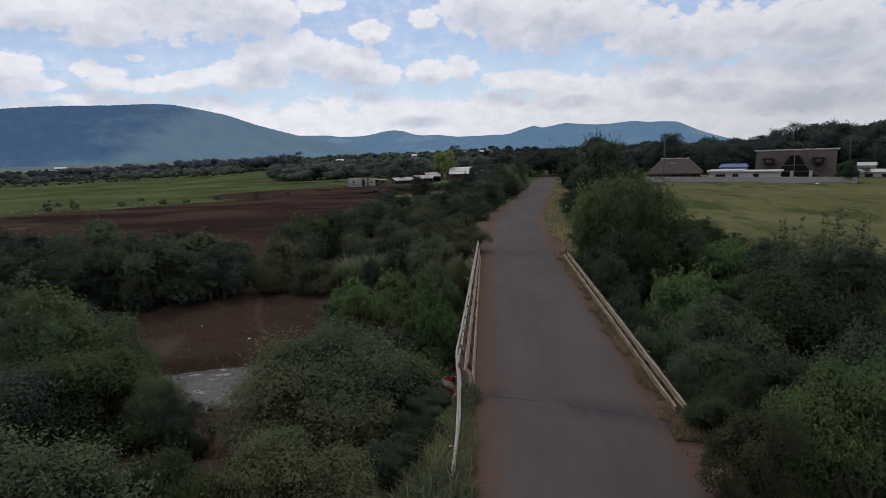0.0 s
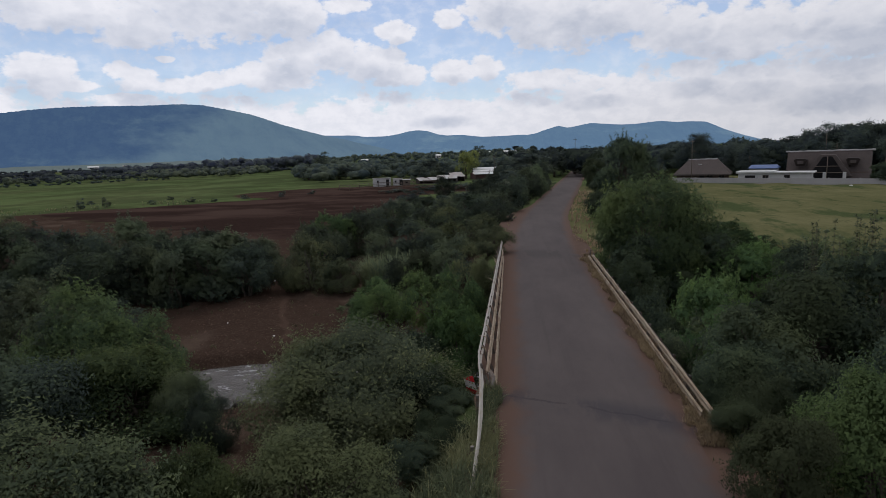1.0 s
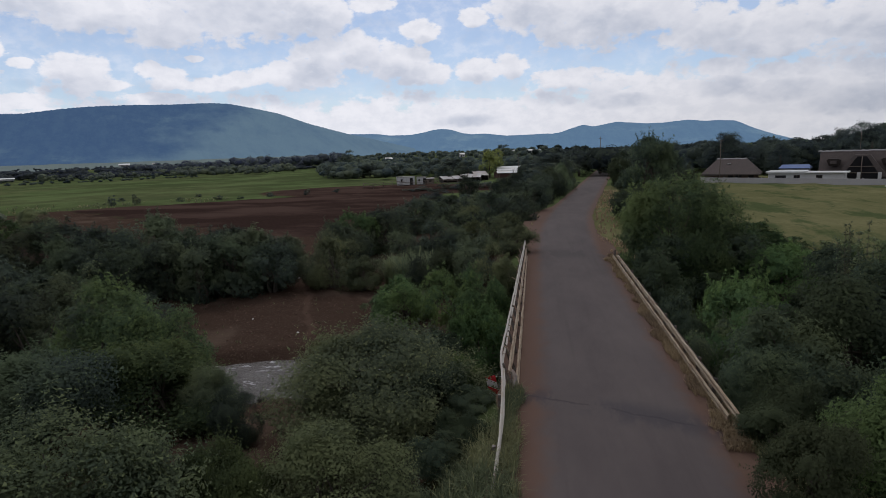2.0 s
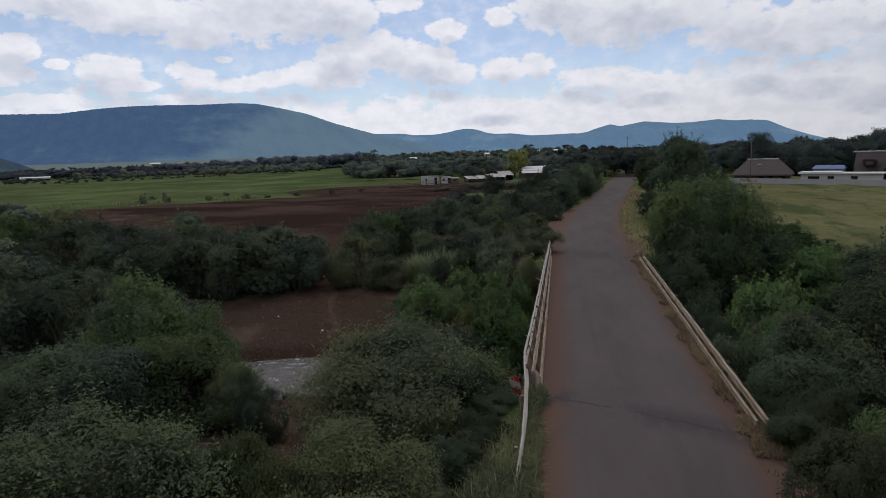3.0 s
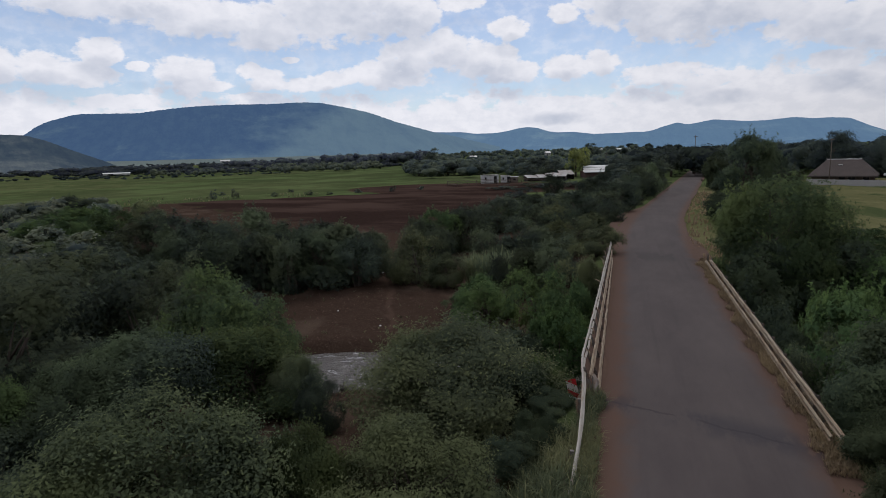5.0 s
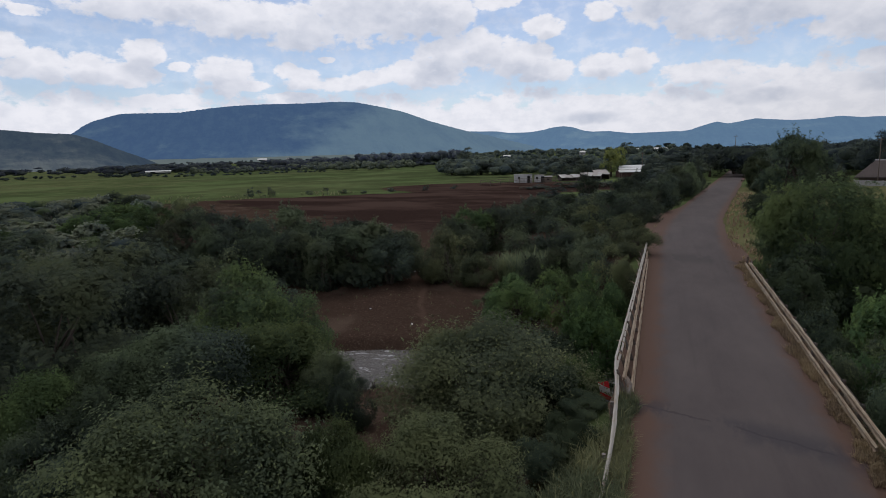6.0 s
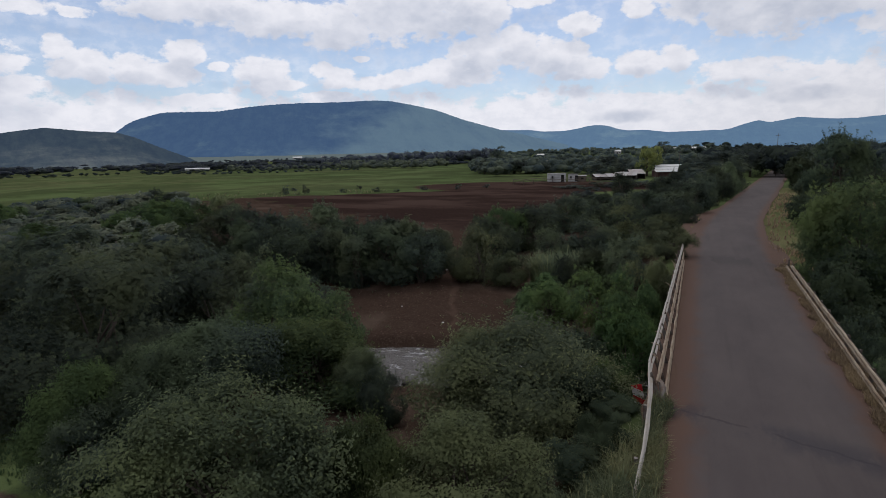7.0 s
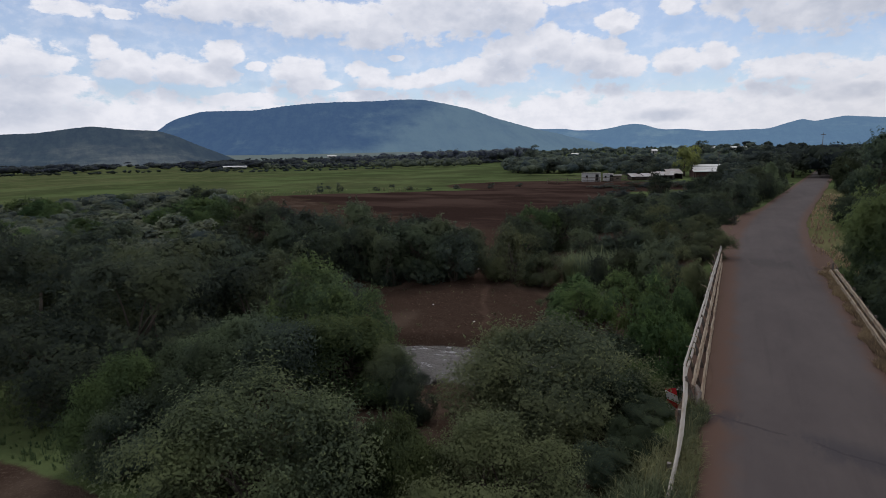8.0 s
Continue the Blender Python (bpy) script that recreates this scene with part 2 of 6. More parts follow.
def ground_material():
    k = Mat("ground_soil_and_grass", rough=1.0, spec=0.0)
    axes = k.node("ShaderNodeSeparateColor")
    feed(axes, 0, k.layer("cover"))
    soil, dry, dark = axes.outputs
    n1, n2, n3 = k.noise(0.16, 6.0), k.noise(1.7, 6.0, 0.65), k.noise(9.0, 5.0, 0.7)
    broad = k.noise(0.022, 5.0, 0.6, stretch=(1, 0.5, 1))
    green = k.mix(n2, (0.033, 0.048, 0.020), (0.066, 0.083, 0.034))
    green = k.mix(k.ramp(broad, 0.4, 0.62), green, k.mix(n1, (0.052, 0.066, 0.030), (0.088, 0.096, 0.044)))
    streaks = k.noise(0.040, 7.0, 0.66)
    green = k.mix(k.math("MULTIPLY", k.ramp(streaks, 0.44, 0.62), 0.6), green, (0.100, 0.138, 0.054))
    green = k.mix(k.math("MULTIPLY", k.ramp(streaks, 0.50, 0.36), 0.5), green, (0.052, 0.070, 0.031))
    mott = k.noise(0.13, 8.0, 0.70, stretch=(1, 0.32, 1))
    straw = k.mix(n2, (0.076, 0.080, 0.036), (0.126, 0.122, 0.058))
    straw = k.mix(k.math("MULTIPLY", k.ramp(k.noise(0.05, 6.0, 0.7), 0.48, 0.62), 0.75), straw, k.mix(n2, (0.110, 0.108, 0.052), (0.172, 0.158, 0.082)))
    straw = k.mix(k.math("MULTIPLY", k.ramp(mott, 0.50, 0.60), 0.9), straw, k.mix(n2, (0.036, 0.052, 0.022), (0.066, 0.084, 0.036)))
    straw = k.mix(k.math("MULTIPLY", k.ramp(k.noise(0.42, 7.0, 0.75, stretch=(1, 0.22, 1)), 0.56, 0.66), 0.7), straw, k.mix(n2, (0.026, 0.040, 0.018), (0.048, 0.064, 0.027)))
    straw = k.mix(k.math("MULTIPLY", k.ramp(k.noise(0.30, 7.0, 0.75, stretch=(1, 0.25, 1)), 0.55, 0.68), 0.55), straw, (0.158, 0.146, 0.076))
    earth = k.mix(n2, (0.027, 0.0165, 0.0125), (0.060, 0.040, 0.030))
    earth = k.mix(k.ramp(n3, 0.5, 0.75), earth, (0.105, 0.078, 0.060))
    earth = k.mix(k.math("MULTIPLY", k.ramp(n1, 0.5, 0.68), 0.5), earth, (0.110, 0.082, 0.062))
    axes2 = k.node("ShaderNodeSeparateXYZ")
    feed(axes2, 0, k.spot)
    up = k.math("SUBTRACT", axes2.outputs[1], 32.5)
    off = k.math("ADD", k.math("ADD", axes2.outputs[0], 13.4), k.math("SUBTRACT", k.math("MULTIPLY", up, 0.46), k.math("MULTIPLY", k.math("MULTIPLY", up, up), 0.0042)))
    off = k.math("ABSOLUTE", k.math("ADD", off, k.math("MULTIPLY", k.math("SUBTRACT", k.noise(0.5, 3.0), 0.5), 1.6)))
    earth = k.mix(k.math("MULTIPLY", k.ramp(off, 0.45, 0.1), k.math("MULTIPLY", k.ramp(up, 0.0, 2.0), 0.55)), earth, (0.085, 0.056, 0.042))
    black = k.mix(n2, (0.016, 0.0098, 0.0084), (0.042, 0.027, 0.0225))
    black = k.mix(k.ramp(k.noise(0.05, 5.0, 0.6, stretch=(0.6, 1.6, 1)), 0.42, 0.62), black, (0.058, 0.038, 0.031))
    edge = k.math("MULTIPLY", k.math("SUBTRACT", n1, 0.5), 0.5)
    edge2 = k.math("ADD", edge, k.math("MULTIPLY", k.math("SUBTRACT", n2, 0.5), 0.5))
    c = k.mix(k.ramp(k.math("ADD", dry, edge2), 0.35, 0.65), green, straw)
    c = k.mix(k.ramp(k.math("ADD", soil, edge2), 0.38, 0.62), c, earth)
    c = k.mix(k.ramp(k.math("ADD", dark, edge), 0.38, 0.62), c, black)
    k.set("Base Color", c)
    k.bump(k.math("ADD", n2, k.math("MULTIPLY", n3, 0.5)), 0.9, 0.12)
    return k.m


def asphalt_material():
    k = Mat("worn_asphalt", rough=0.9, spec=0.15)
    axes = k.node("ShaderNodeSeparateXYZ")
    feed(axes, 0, k.node("ShaderNodeUVMap", uv_map="lane").outputs[0])
    across, along = axes.outputs[0], axes.outputs[1]
    streak = k.noise(1.1, 5.0, 0.6, stretch=(1.6, 0.05, 1))
    blot = k.ramp(k.noise(0.36, 7.0, 0.66, stretch=(1, 0.35, 1)), 0.2, 0.8)
    grit = k.noise(60.0, 3.0, 0.7)
    c = k.mix(blot, (0.050, 0.041, 0.042), (0.084, 0.070, 0.067))
    c = k.mix(k.math("MULTIPLY", k.ramp(streak, 0.5, 0.75), 0.5), c, (0.044, 0.036, 0.037))
    c = k.mix(k.math("MULTIPLY", grit, 0.35), c, (0.095, 0.078, 0.070))
    # red dust creeps in from both edges, and a tar-sealed crack runs across by the bridge's end
    rim = k.math("ABSOLUTE", across)
    wander = k.math("MULTIPLY", k.math("SUBTRACT", k.noise(0.9, 6.0, 0.65), 0.5), 0.42)
    c = k.mix(k.math("MULTIPLY", k.ramp(k.math("ADD", rim, wander), 0.66, 0.96), 0.95), c, (0.088, 0.052, 0.038))
    axes2 = k.node("ShaderNodeSeparateXYZ")
    feed(axes2, 0, k.spot)
    bent = k.math("ADD", k.math("ADD", axes2.outputs[1], k.math("MULTIPLY", axes2.outputs[0], 0.38)), k.math("MULTIPLY", k.math("SUBTRACT", k.noise(1.2, 4.0), 0.5), 0.5))
    gap = k.math("ABSOLUTE", k.math("SUBTRACT", bent, 18.55))
    c = k.mix(k.math("MULTIPLY", k.ramp(gap, 0.075, 0.03), k.math("MULTIPLY", k.ramp(k.noise(0.7, 3.0), 0.42, 0.54), 0.42)), c, (0.016, 0.015, 0.015))
    c = k.mix(k.math("MULTIPLY", k.math("MULTIPLY", k.ramp(gap, 1.3, 0.1), k.ramp(blot, 0.42, 0.6)), 0.55), c, (0.030, 0.029, 0.036))
    # a darker patch further on
    gap2 = k.math("ABSOLUTE", k.math("SUBTRACT", axes2.outputs[1], 45.5))
    c = k.mix(k.math("MULTIPLY", k.math("MULTIPLY", k.ramp(gap2, 3.2, 0.6), k.ramp(blot, 0.45, 0.62)), 0.5), c, (0.036, 0.031, 0.032))
    k.set("Base Color", c)
    k.bump(grit, 0.35, 0.008)
    return k.m


def dust_material():
    k = Mat("red_dust_shoulder", rough=0.95, spec=0.1)
    n, n2 = k.noise(1.3, 6.0, 0.65), k.noise(22.0, 4.0, 0.7)
    c = k.mix(n, (0.070, 0.043, 0.032), (0.114, 0.073, 0.054))
    c = k.mix(k.ramp(n2, 0.6, 0.75), c, (0.155, 0.105, 0.081))
    k.set("Base Color", c)
    k.bump(n2, 0.5, 0.02)
    return k.m


def steel_material(name, base, rust, amount):
    k = Mat(name, rough=0.6, metal=0.25)
    n = k.noise(3.0, 7.0, 0.65, stretch=(2, 0.35, 2))
    n2 = k.noise(18.0, 5.0, 0.65)
    c = k.mix(n2, tuple(v * 0.8 for v in base), base)
    c = k.mix(k.ramp(n, 0.62 - amount, 0.78 - amount * 0.5), c, rust)
    k.set("Base Color", c)
    k.set("Roughness", k.ramp(n, 0.3, 0.7, 0.5, 0.85))
    k.bump(n2, 0.15, 0.004)
    return k.m


def stucco_material(name, a, b, rough=0.9):
    k = Mat(name, rough=rough, spec=0.2)
    n, n2 = k.noise(0.7, 6.0, 0.6, stretch=(1, 1, 0.35)), k.noise(14.0, 4.0, 0.6)
    k.set("Base Color", k.mix(k.math("ADD", k.math("MULTIPLY", n, 0.8), k.math("MULTIPLY", n2, 0.2)), a, b))
    k.bump(n2, 0.3, 0.01)
    return k.m


def thatch_material():
    k = Mat("weathered_thatch", rough=0.95, spec=0.1)
    n = k.noise(6.0, 7.0, 0.7, stretch=(1, 1, 0.12))
    n2 = k.noise(0.5, 5.0, 0.6)
    c = k.mix(n, (0.036, 0.030, 0.028), (0.106, 0.090, 0.084))
    c = k.mix(k.math("MULTIPLY", k.ramp(n2, 0.4, 0.7), 0.6), c, (0.088, 0.071, 0.066))
    k.set("Base Color", c)
    k.bump(n, 0.8, 0.06)
    return k.m


def sheet_material(name, a, b):
    k = Mat(name, rough=0.5, metal=0.2, spec=0.4)
    n = k.noise(0.6, 6.0, 0.65)
    k.set("Base Color", k.mix(n, a, b))
    return k.m


def water_material():
    k = Mat("turbid_river_water", (0.19, 0.175, 0.16), 0.12, spec=0.5)
    n = k.noise(1.6, 5.0, 0.6, stretch=(0.55, 1.3, 1))
    n2 = k.noise(7.0, 5.0, 0.65, stretch=(0.6, 1.4, 1))
    foam = k.ramp(k.math("ADD", k.math("MULTIPLY", n, 0.6), k.math("MULTIPLY", n2, 0.4)), 0.54, 0.66)
    k.set("Base Color", k.mix(foam, (0.12, 0.112, 0.104), (0.40, 0.40, 0.42)))
    k.set("Roughness", k.math("ADD", 0.12, k.math("MULTIPLY", foam, 0.5)))
    k.bump(k.math("ADD", n, k.math("MULTIPLY", n2, 0.5)), 1.0, 0.25)
    return k.m


def mountain_material(name, low, high, lit, air, glow, sunlit_from=None, along=(1.0, 0.0), grain=0.045):
    """Wooded slopes seen through miles of air: dull cover with lit tones painted in, and the air's own light put in as
    a glow.
    """
    k = Mat(name, rough=1.0, spec=0.0)
    at_ = k.node("ShaderNodeSeparateXYZ")
    feed(at_, 0, k.spot)
    face = k.node("ShaderNodeCombineXYZ")
    feed(face, 0, k.math("ADD", k.math("MULTIPLY", at_.outputs[0], along[0]), k.math("MULTIPLY", at_.outputs[1], along[1]))), feed(face, 1, at_.outputs[2])
    n, n2 = k.noise(0.0030, 8.0, 0.62), k.noise(grain * 0.4, 6.0, 0.65, face.outputs[0])
    c = k.mix(k.math("ADD", k.math("MULTIPLY", n, 0.6), k.math("MULTIPLY", n2, 0.4)), low, high)
    c = k.mix(k.ramp(n, 0.52, 0.68), c, lit)
    scrub = k.noise(grain, 6.0, 0.7, face.outputs[0])
    c = k.mix(k.ramp(scrub, 0.40, 0.62), k.mix(1.0, c, (0.80, 0.82, 0.84), "MULTIPLY"), k.mix(1.0, c, (1.16, 1.16, 1.11), "MULTIPLY"))
    if sunlit_from is not None:                               # the sunlit side's lighter tone is painted on past a ragged line across the slope
        axes = k.node("ShaderNodeSeparateXYZ")
        feed(axes, 0, k.spot)
        line = k.math("ADD", axes.outputs[0], k.math("MULTIPLY", k.math("SUBTRACT", n, 0.5), 900.0))
        c = k.mix(k.math("MULTIPLY", k.ramp(line, sunlit_from - 130, sunlit_from + 160), k.ramp(n2, 0.3, 0.6, 0.7, 1.0)), c, (0.100, 0.140, 0.105))
    k.set("Base Color", c)
    # blue haze, given to the slopes as emission
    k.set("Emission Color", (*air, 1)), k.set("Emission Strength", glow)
    k.bump(k.math("ADD", n, k.math("MULTIPLY", n2, 0.4)), 1.0, 30.0)
    return k.m


GROUND = ground_material()
ASPHALT = asphalt_material()
DUST = dust_material()
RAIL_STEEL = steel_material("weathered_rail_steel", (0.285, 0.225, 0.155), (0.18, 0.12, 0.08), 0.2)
POST_STEEL = steel_material("rusty_post_steel", (0.17, 0.15, 0.135), (0.12, 0.075, 0.05), 0.2)
CONCRETE = stucco_material("bridge_concrete", (0.050, 0.040, 0.033), (0.11, 0.09, 0.075))
THATCH = thatch_material()
WHITE_WALL = stucco_material("whitewashed_wall", (0.317, 0.317, 0.317), (0.446, 0.446, 0.439))
GREY_WALL = stucco_material("grey_precast_wall", (0.234, 0.225, 0.225), (0.360, 0.351, 0.347))
BROWN_WALL = stucco_material("brown_plaster", (0.06, 0.042, 0.034), (0.11, 0.078, 0.064))
WHITE_SHEET = sheet_material("pale_roof_sheet", (0.36, 0.36, 0.35), (0.52, 0.52, 0.51))
RUST_SHEET = sheet_material("rusty_roof_sheet", (0.104, 0.080, 0.068), (0.288, 0.272, 0.256))
BLUE_SHEET = sheet_material("blue_roof_sheet", (0.03, 0.06, 0.16), (0.05, 0.10, 0.25))
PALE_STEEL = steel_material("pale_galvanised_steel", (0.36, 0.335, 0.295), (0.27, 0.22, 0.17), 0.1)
# dark tone holding the shade under dormers, roof steps and lean-to roofs
SHADED_DARK = stucco_material("dark_shaded_underside", (0.020, 0.016, 0.015), (0.040, 0.032, 0.030))
RED_WALL = stucco_material("dark_red_boards", (0.050, 0.024, 0.022), (0.085, 0.045, 0.040))
STRIPED_SHEET = sheet_material("weathered_roof_sheet", (0.172, 0.165, 0.158), (0.330, 0.323, 0.310))
# field colour with the blue-green of distant haze painted into it
HAZY_FIELDS = stucco_material("hazy_distant_fields", (0.055, 0.085, 0.080), (0.15, 0.185, 0.170))
WATER = water_material()
DARK = Mat("dark_opening", (0.010, 0.010, 0.011), 0.5, spec=0.15).m
RED = Mat("sign_red", (0.42, 0.020, 0.022), 0.45).m
WHITE = Mat("sign_white", (0.78, 0.78, 0.76), 0.45).m
TIMBER = stucco_material("grey_timber", (0.07, 0.055, 0.045), (0.17, 0.14, 0.115))
ROCK = stucco_material("river_rock", (0.018, 0.016, 0.015), (0.06, 0.052, 0.048))
PLASTIC = Mat("litter_plastic", (0.52, 0.52, 0.50), 0.5).m

# ---- helpers for meshes ----
def part(name, bm, material, parent=None, label=""):
    """Links a bmesh as one mesh object, under a thing or a part."""
    me = bpy.data.meshes.new(name)
    bm.to_mesh(me)
    bm.free()
    me.materials.append(material)
    ob = new(name, me)
    ob.parent = parent
    return tagged(ob, label)


def sheet(name, verts, faces, material, parent=None, smooth=False, normals=None):
    """Links vertices and faces (arrays) as one mesh object; normals: one for each corner."""
    me = bpy.data.meshes.new(name)
    verts, faces = np.asarray(verts, float), np.asarray(faces, int)
    n, side = faces.shape
    me.vertices.add(len(verts)), me.loops.add(n * side), me.polygons.add(n)
    me.vertices.foreach_set("co", verts.ravel())
    me.loops.foreach_set("vertex_index", faces.ravel())
    me.polygons.foreach_set("loop_start", np.arange(0, n * side, side))
    me.polygons.foreach_set("use_smooth", np.full(n, smooth))
    me.update(calc_edges=True)
    me.validate()
    if normals is not None:
        me.normals_split_custom_set(normals)
    me.materials.append(material)
    ob = new(name, me)
    ob.parent = parent
    return ob


def base(name, m, label, category, group="", kind=""):
    """An Empty at a thing's base."""
    ob = new(name)
    ob.matrix_world = m
    return tagged(ob, label, category, group, kind)


def box(bm, x0, x1, y0, y1, z0, z1, bevel=0.0):
    b = bmesh.new()
    bmesh.ops.create_cube(b, size=1.0, matrix=Matrix.Translation(((x0 + x1) / 2, (y0 + y1) / 2, (z0 + z1) / 2)) @ Matrix.Diagonal((x1 - x0, y1 - y0, z1 - z0, 1)))
    if bevel:
        bmesh.ops.bevel(b, geom=b.edges[:], offset=bevel, segments=2, affect="EDGES", profile=0.6)
    tmp = bpy.data.meshes.new("tmp")
    b.to_mesh(tmp)
    b.free()
    bm.from_mesh(tmp)
    bpy.data.meshes.remove(tmp)
    return bm


def boxed(*a, bevel=0.0):
    return box(bmesh.new(), *a, bevel=bevel)


def tube(bm, pts, radii, sides=7):
    """A tapered tube along points."""
    rings = []
    for i, p in enumerate(pts):
        p = Vector(p)
        way = (Vector(pts[min(i + 1, len(pts) - 1)]) - Vector(pts[max(i - 1, 0)])).normalized()
        side = way.cross(Vector((0.31, 0.9, 0.27))).normalized()
        other = way.cross(side)
        rings.append([bm.verts.new(p + radii[i] * (math.cos(a) * side + math.sin(a) * other)) for a in (2 * math.pi * k / sides for k in range(sides))])
    for a, b in zip(rings, rings[1:]):
        for k in range(sides):
            f = bm.faces.new((a[k], a[(k + 1) % sides], b[(k + 1) % sides], b[k]))
            f.smooth = True
    bm.faces.new(rings[0][::-1]), bm.faces.new(rings[-1])
    return bm


def step(v, a, b):
    t = np.clip((np.asarray(v, float) - a) / (b - a), 0, 1)
    return t * t * (3 - 2 * t)


def waves(x, y, size, seed=0, octaves=4):
    """Cheap smooth noise between about -1 and 1, for arrays."""
    rng = np.random.RandomState(seed)
    total, gain = 0.0, 1.0
    for o in range(octaves):
        for _ in range(3):
            a, ph = rng.uniform(0, 6.283), rng.uniform(0, 6.283)
            q = 2 * math.pi / (size * rng.uniform(0.7, 1.4)) * 2 ** o
            total = total + gain * np.sin((x * math.cos(a) + y * math.sin(a)) * q + ph) / 3
        gain *= 0.5
    return total


# ---- the land ----
ROAD_HALF, BRIDGE_NEAR, BRIDGE_FAR, WATER_Z = 2.8, 18.6, 43.6, -3.5


def road_x(y):
    """The road's middle line: straight over the bridge, then bending to the right."""
    y = np.asarray(y, float)
    bend = np.clip(y - 46, 0, 37)
    return 2.38 + 0.0019 * bend ** 2 + np.clip(y - 83, 0, None) * 0.1406


def river_y(x):
    return 27.6 + 0.12 * (np.asarray(x, float) + 15) + 2.0 * np.sin(np.asarray(x, float) / 17.0 + 0.88)


def ground_z(x, y, rough=True):
    x, y = np.asarray(x, float), np.asarray(y, float)
    left = step(x, 9, -3)
    far = step(y, 44, 75)
    plain = left * (-2.0 + 0.8 * far) + (1 - left) * (-2.0 + 1.9 * step(y + 0.4 * x, 44, 66))
    plain = plain - 0.7 * step(x, -4, -9) * step(y, 40, 52) * step(y, 110, 84)
    plain = plain - 1.5 * step(np.hypot(x, y), 260, 900) * step(x, 40, -60)
    plain = plain + 6.0 * step(y, 270, 700) * step(x + 0.36 * y, -20, 60) * step(x, 60, 10)      # the valley's side rises gently
    d = y - river_y(x) + 0.30 * waves(x, y, 4.2, 31, 3)
    beyond = -2.95 + (plain + 2.95) * step(d, 3.3, 22)
    beyond = np.where(d < 3.25, -4.2 + 1.25 * step(d, 2.75, 3.25), beyond)
    before = -3.3 + (plain + 3.3) * step(-d, 3.2, 11)
    before = np.where(-d < 3.2, -4.2 + 0.9 * step(-d, 2.2, 3.2), before)
    z = np.where(d > 0, beyond, before)
    if rough:
        z = z + 0.16 * waves(x, y, 9.0, 3) * step(np.abs(d), 3.0, 6.0) + 0.06 * waves(x, y, 2.2, 5)
    e = np.abs(x - road_x(y))
    dam = -0.06 - 0.62 * np.clip(e - 3.9, 0, None) + 0.05 * waves(x, y, 1.7, 8) * step(e, 3.6, 4.6)
    inside = np.minimum(y - (BRIDGE_NEAR + 0.5), (BRIDGE_FAR - 0.5) - y)
    dam = dam - 1.1 * np.clip(inside, 0, None)
    z = np.maximum(z, np.where(e < 14, dam, -99))
    return np.where((e < 3.7) & (inside < 0), np.minimum(z, -0.12), z)


def spread(lo, hi, near_lo, near_hi, fine, n):
    """Grid lines, close together between near_lo and near_hi and wider outside."""
    mid = np.arange(near_lo, near_hi + fine / 2, fine)
    grow = (np.geomspace(1, 60, n) - 1) / 59
    return np.unique(np.concatenate([near_lo - grow * (near_lo - lo), mid, near_hi + grow * (hi - near_hi)]).round(3))


def build_ground():
    xs, ys = spread(-4700, 4700, -44, 30, 0.68, 90), spread(-900, 4700, 4, 66, 0.68, 105)
    X, Y = np.meshgrid(xs, ys)
    Z = ground_z(X, Y)
    nx, ny = len(xs), len(ys)
    i = np.arange(nx * ny).reshape(ny, nx)
    faces = np.stack([i[:-1, :-1], i[:-1, 1:], i[1:, 1:], i[1:, :-1]], -1).reshape(-1, 4)
    ob = sheet("ground", np.stack([X, Y, Z], -1).reshape(-1, 3), faces, GROUND, smooth=True)
    tagged(ob, "red earth, dark cattle field and green pasture", "ground", kind="structure")
    # land cover: bare red soil, straw-dry grass, dark trampled field
    d = Y - river_y(X)
    az, far = np.degrees(np.arctan2(X, Y)), np.hypot(X, Y)
    soil = step(d, 1.5, 3) * step(d, 19, 15) * step(X, -31, -27) * step(X, -3, -6)
    soil = np.maximum(soil, step(-d, 1.5, 3) * step(-d, 12, 8) * step(X, -19, -15) * step(X, -4, -7))
    soil = np.maximum(soil, 0.62 * step(far, 120, 60) * step(X, 2, -4) * step(az, -60, -50))
    soil = np.maximum(soil, step(Y - 9.9 + 0.02 * (X + 18), 0.5, -0.3) * step(Y, 5, 7) * step(X, -10, -14))
    soil = np.maximum(soil, step(np.abs(X + 19.5 + 0.25 * (Y - 47)), 2.2, 1.0) * step(Y, 40, 44) * step(Y, 72, 66))
    edge = Y - (137 + 0.62 * (X + 44.5))
    inside = step(edge, 3, -1) * step(Y - 56 - 0.18 * (X + 20), 0, 5) * step(X, -17, -24) * step(az, -49, -45)
    track = step(np.abs(Y - 66 + 0.55 * (X + 30)), 7, 3) * inside
    yard = step(np.hypot((X + 38) / 1.6, Y - 152), 26, 18)
    dark = np.maximum(inside * (1 - 0.9 * track), 0.62 * yard)
    soil = np.maximum(soil, np.maximum(track, yard))
    dry = 0.74 * step(X - road_x(Y), 7, 11) * step(Y + 0.4 * X, 46, 60) * step(far, 170, 150)
    dry = np.maximum(dry, 0.9 * step(X - road_x(Y), 2.2, 2.6) * step(X - road_x(Y), 7, 5.5) * step(Y, 44, 48) * step(Y, 140, 120))
    dry = np.maximum(dry, 0.10 * step(far, 160, 260) + 0.34 * step(far, 150, 240) * step(az, -34, -46) + 0.4 * step(far, 900, 1400) * step(az, -20, -26))
    att = ob.data.color_attributes.new("cover", "FLOAT_COLOR", "POINT")
    att.data.foreach_set("color", np.stack([soil, dry, dark, np.ones_like(dark)], -1).astype(np.float32).ravel())
    return ob


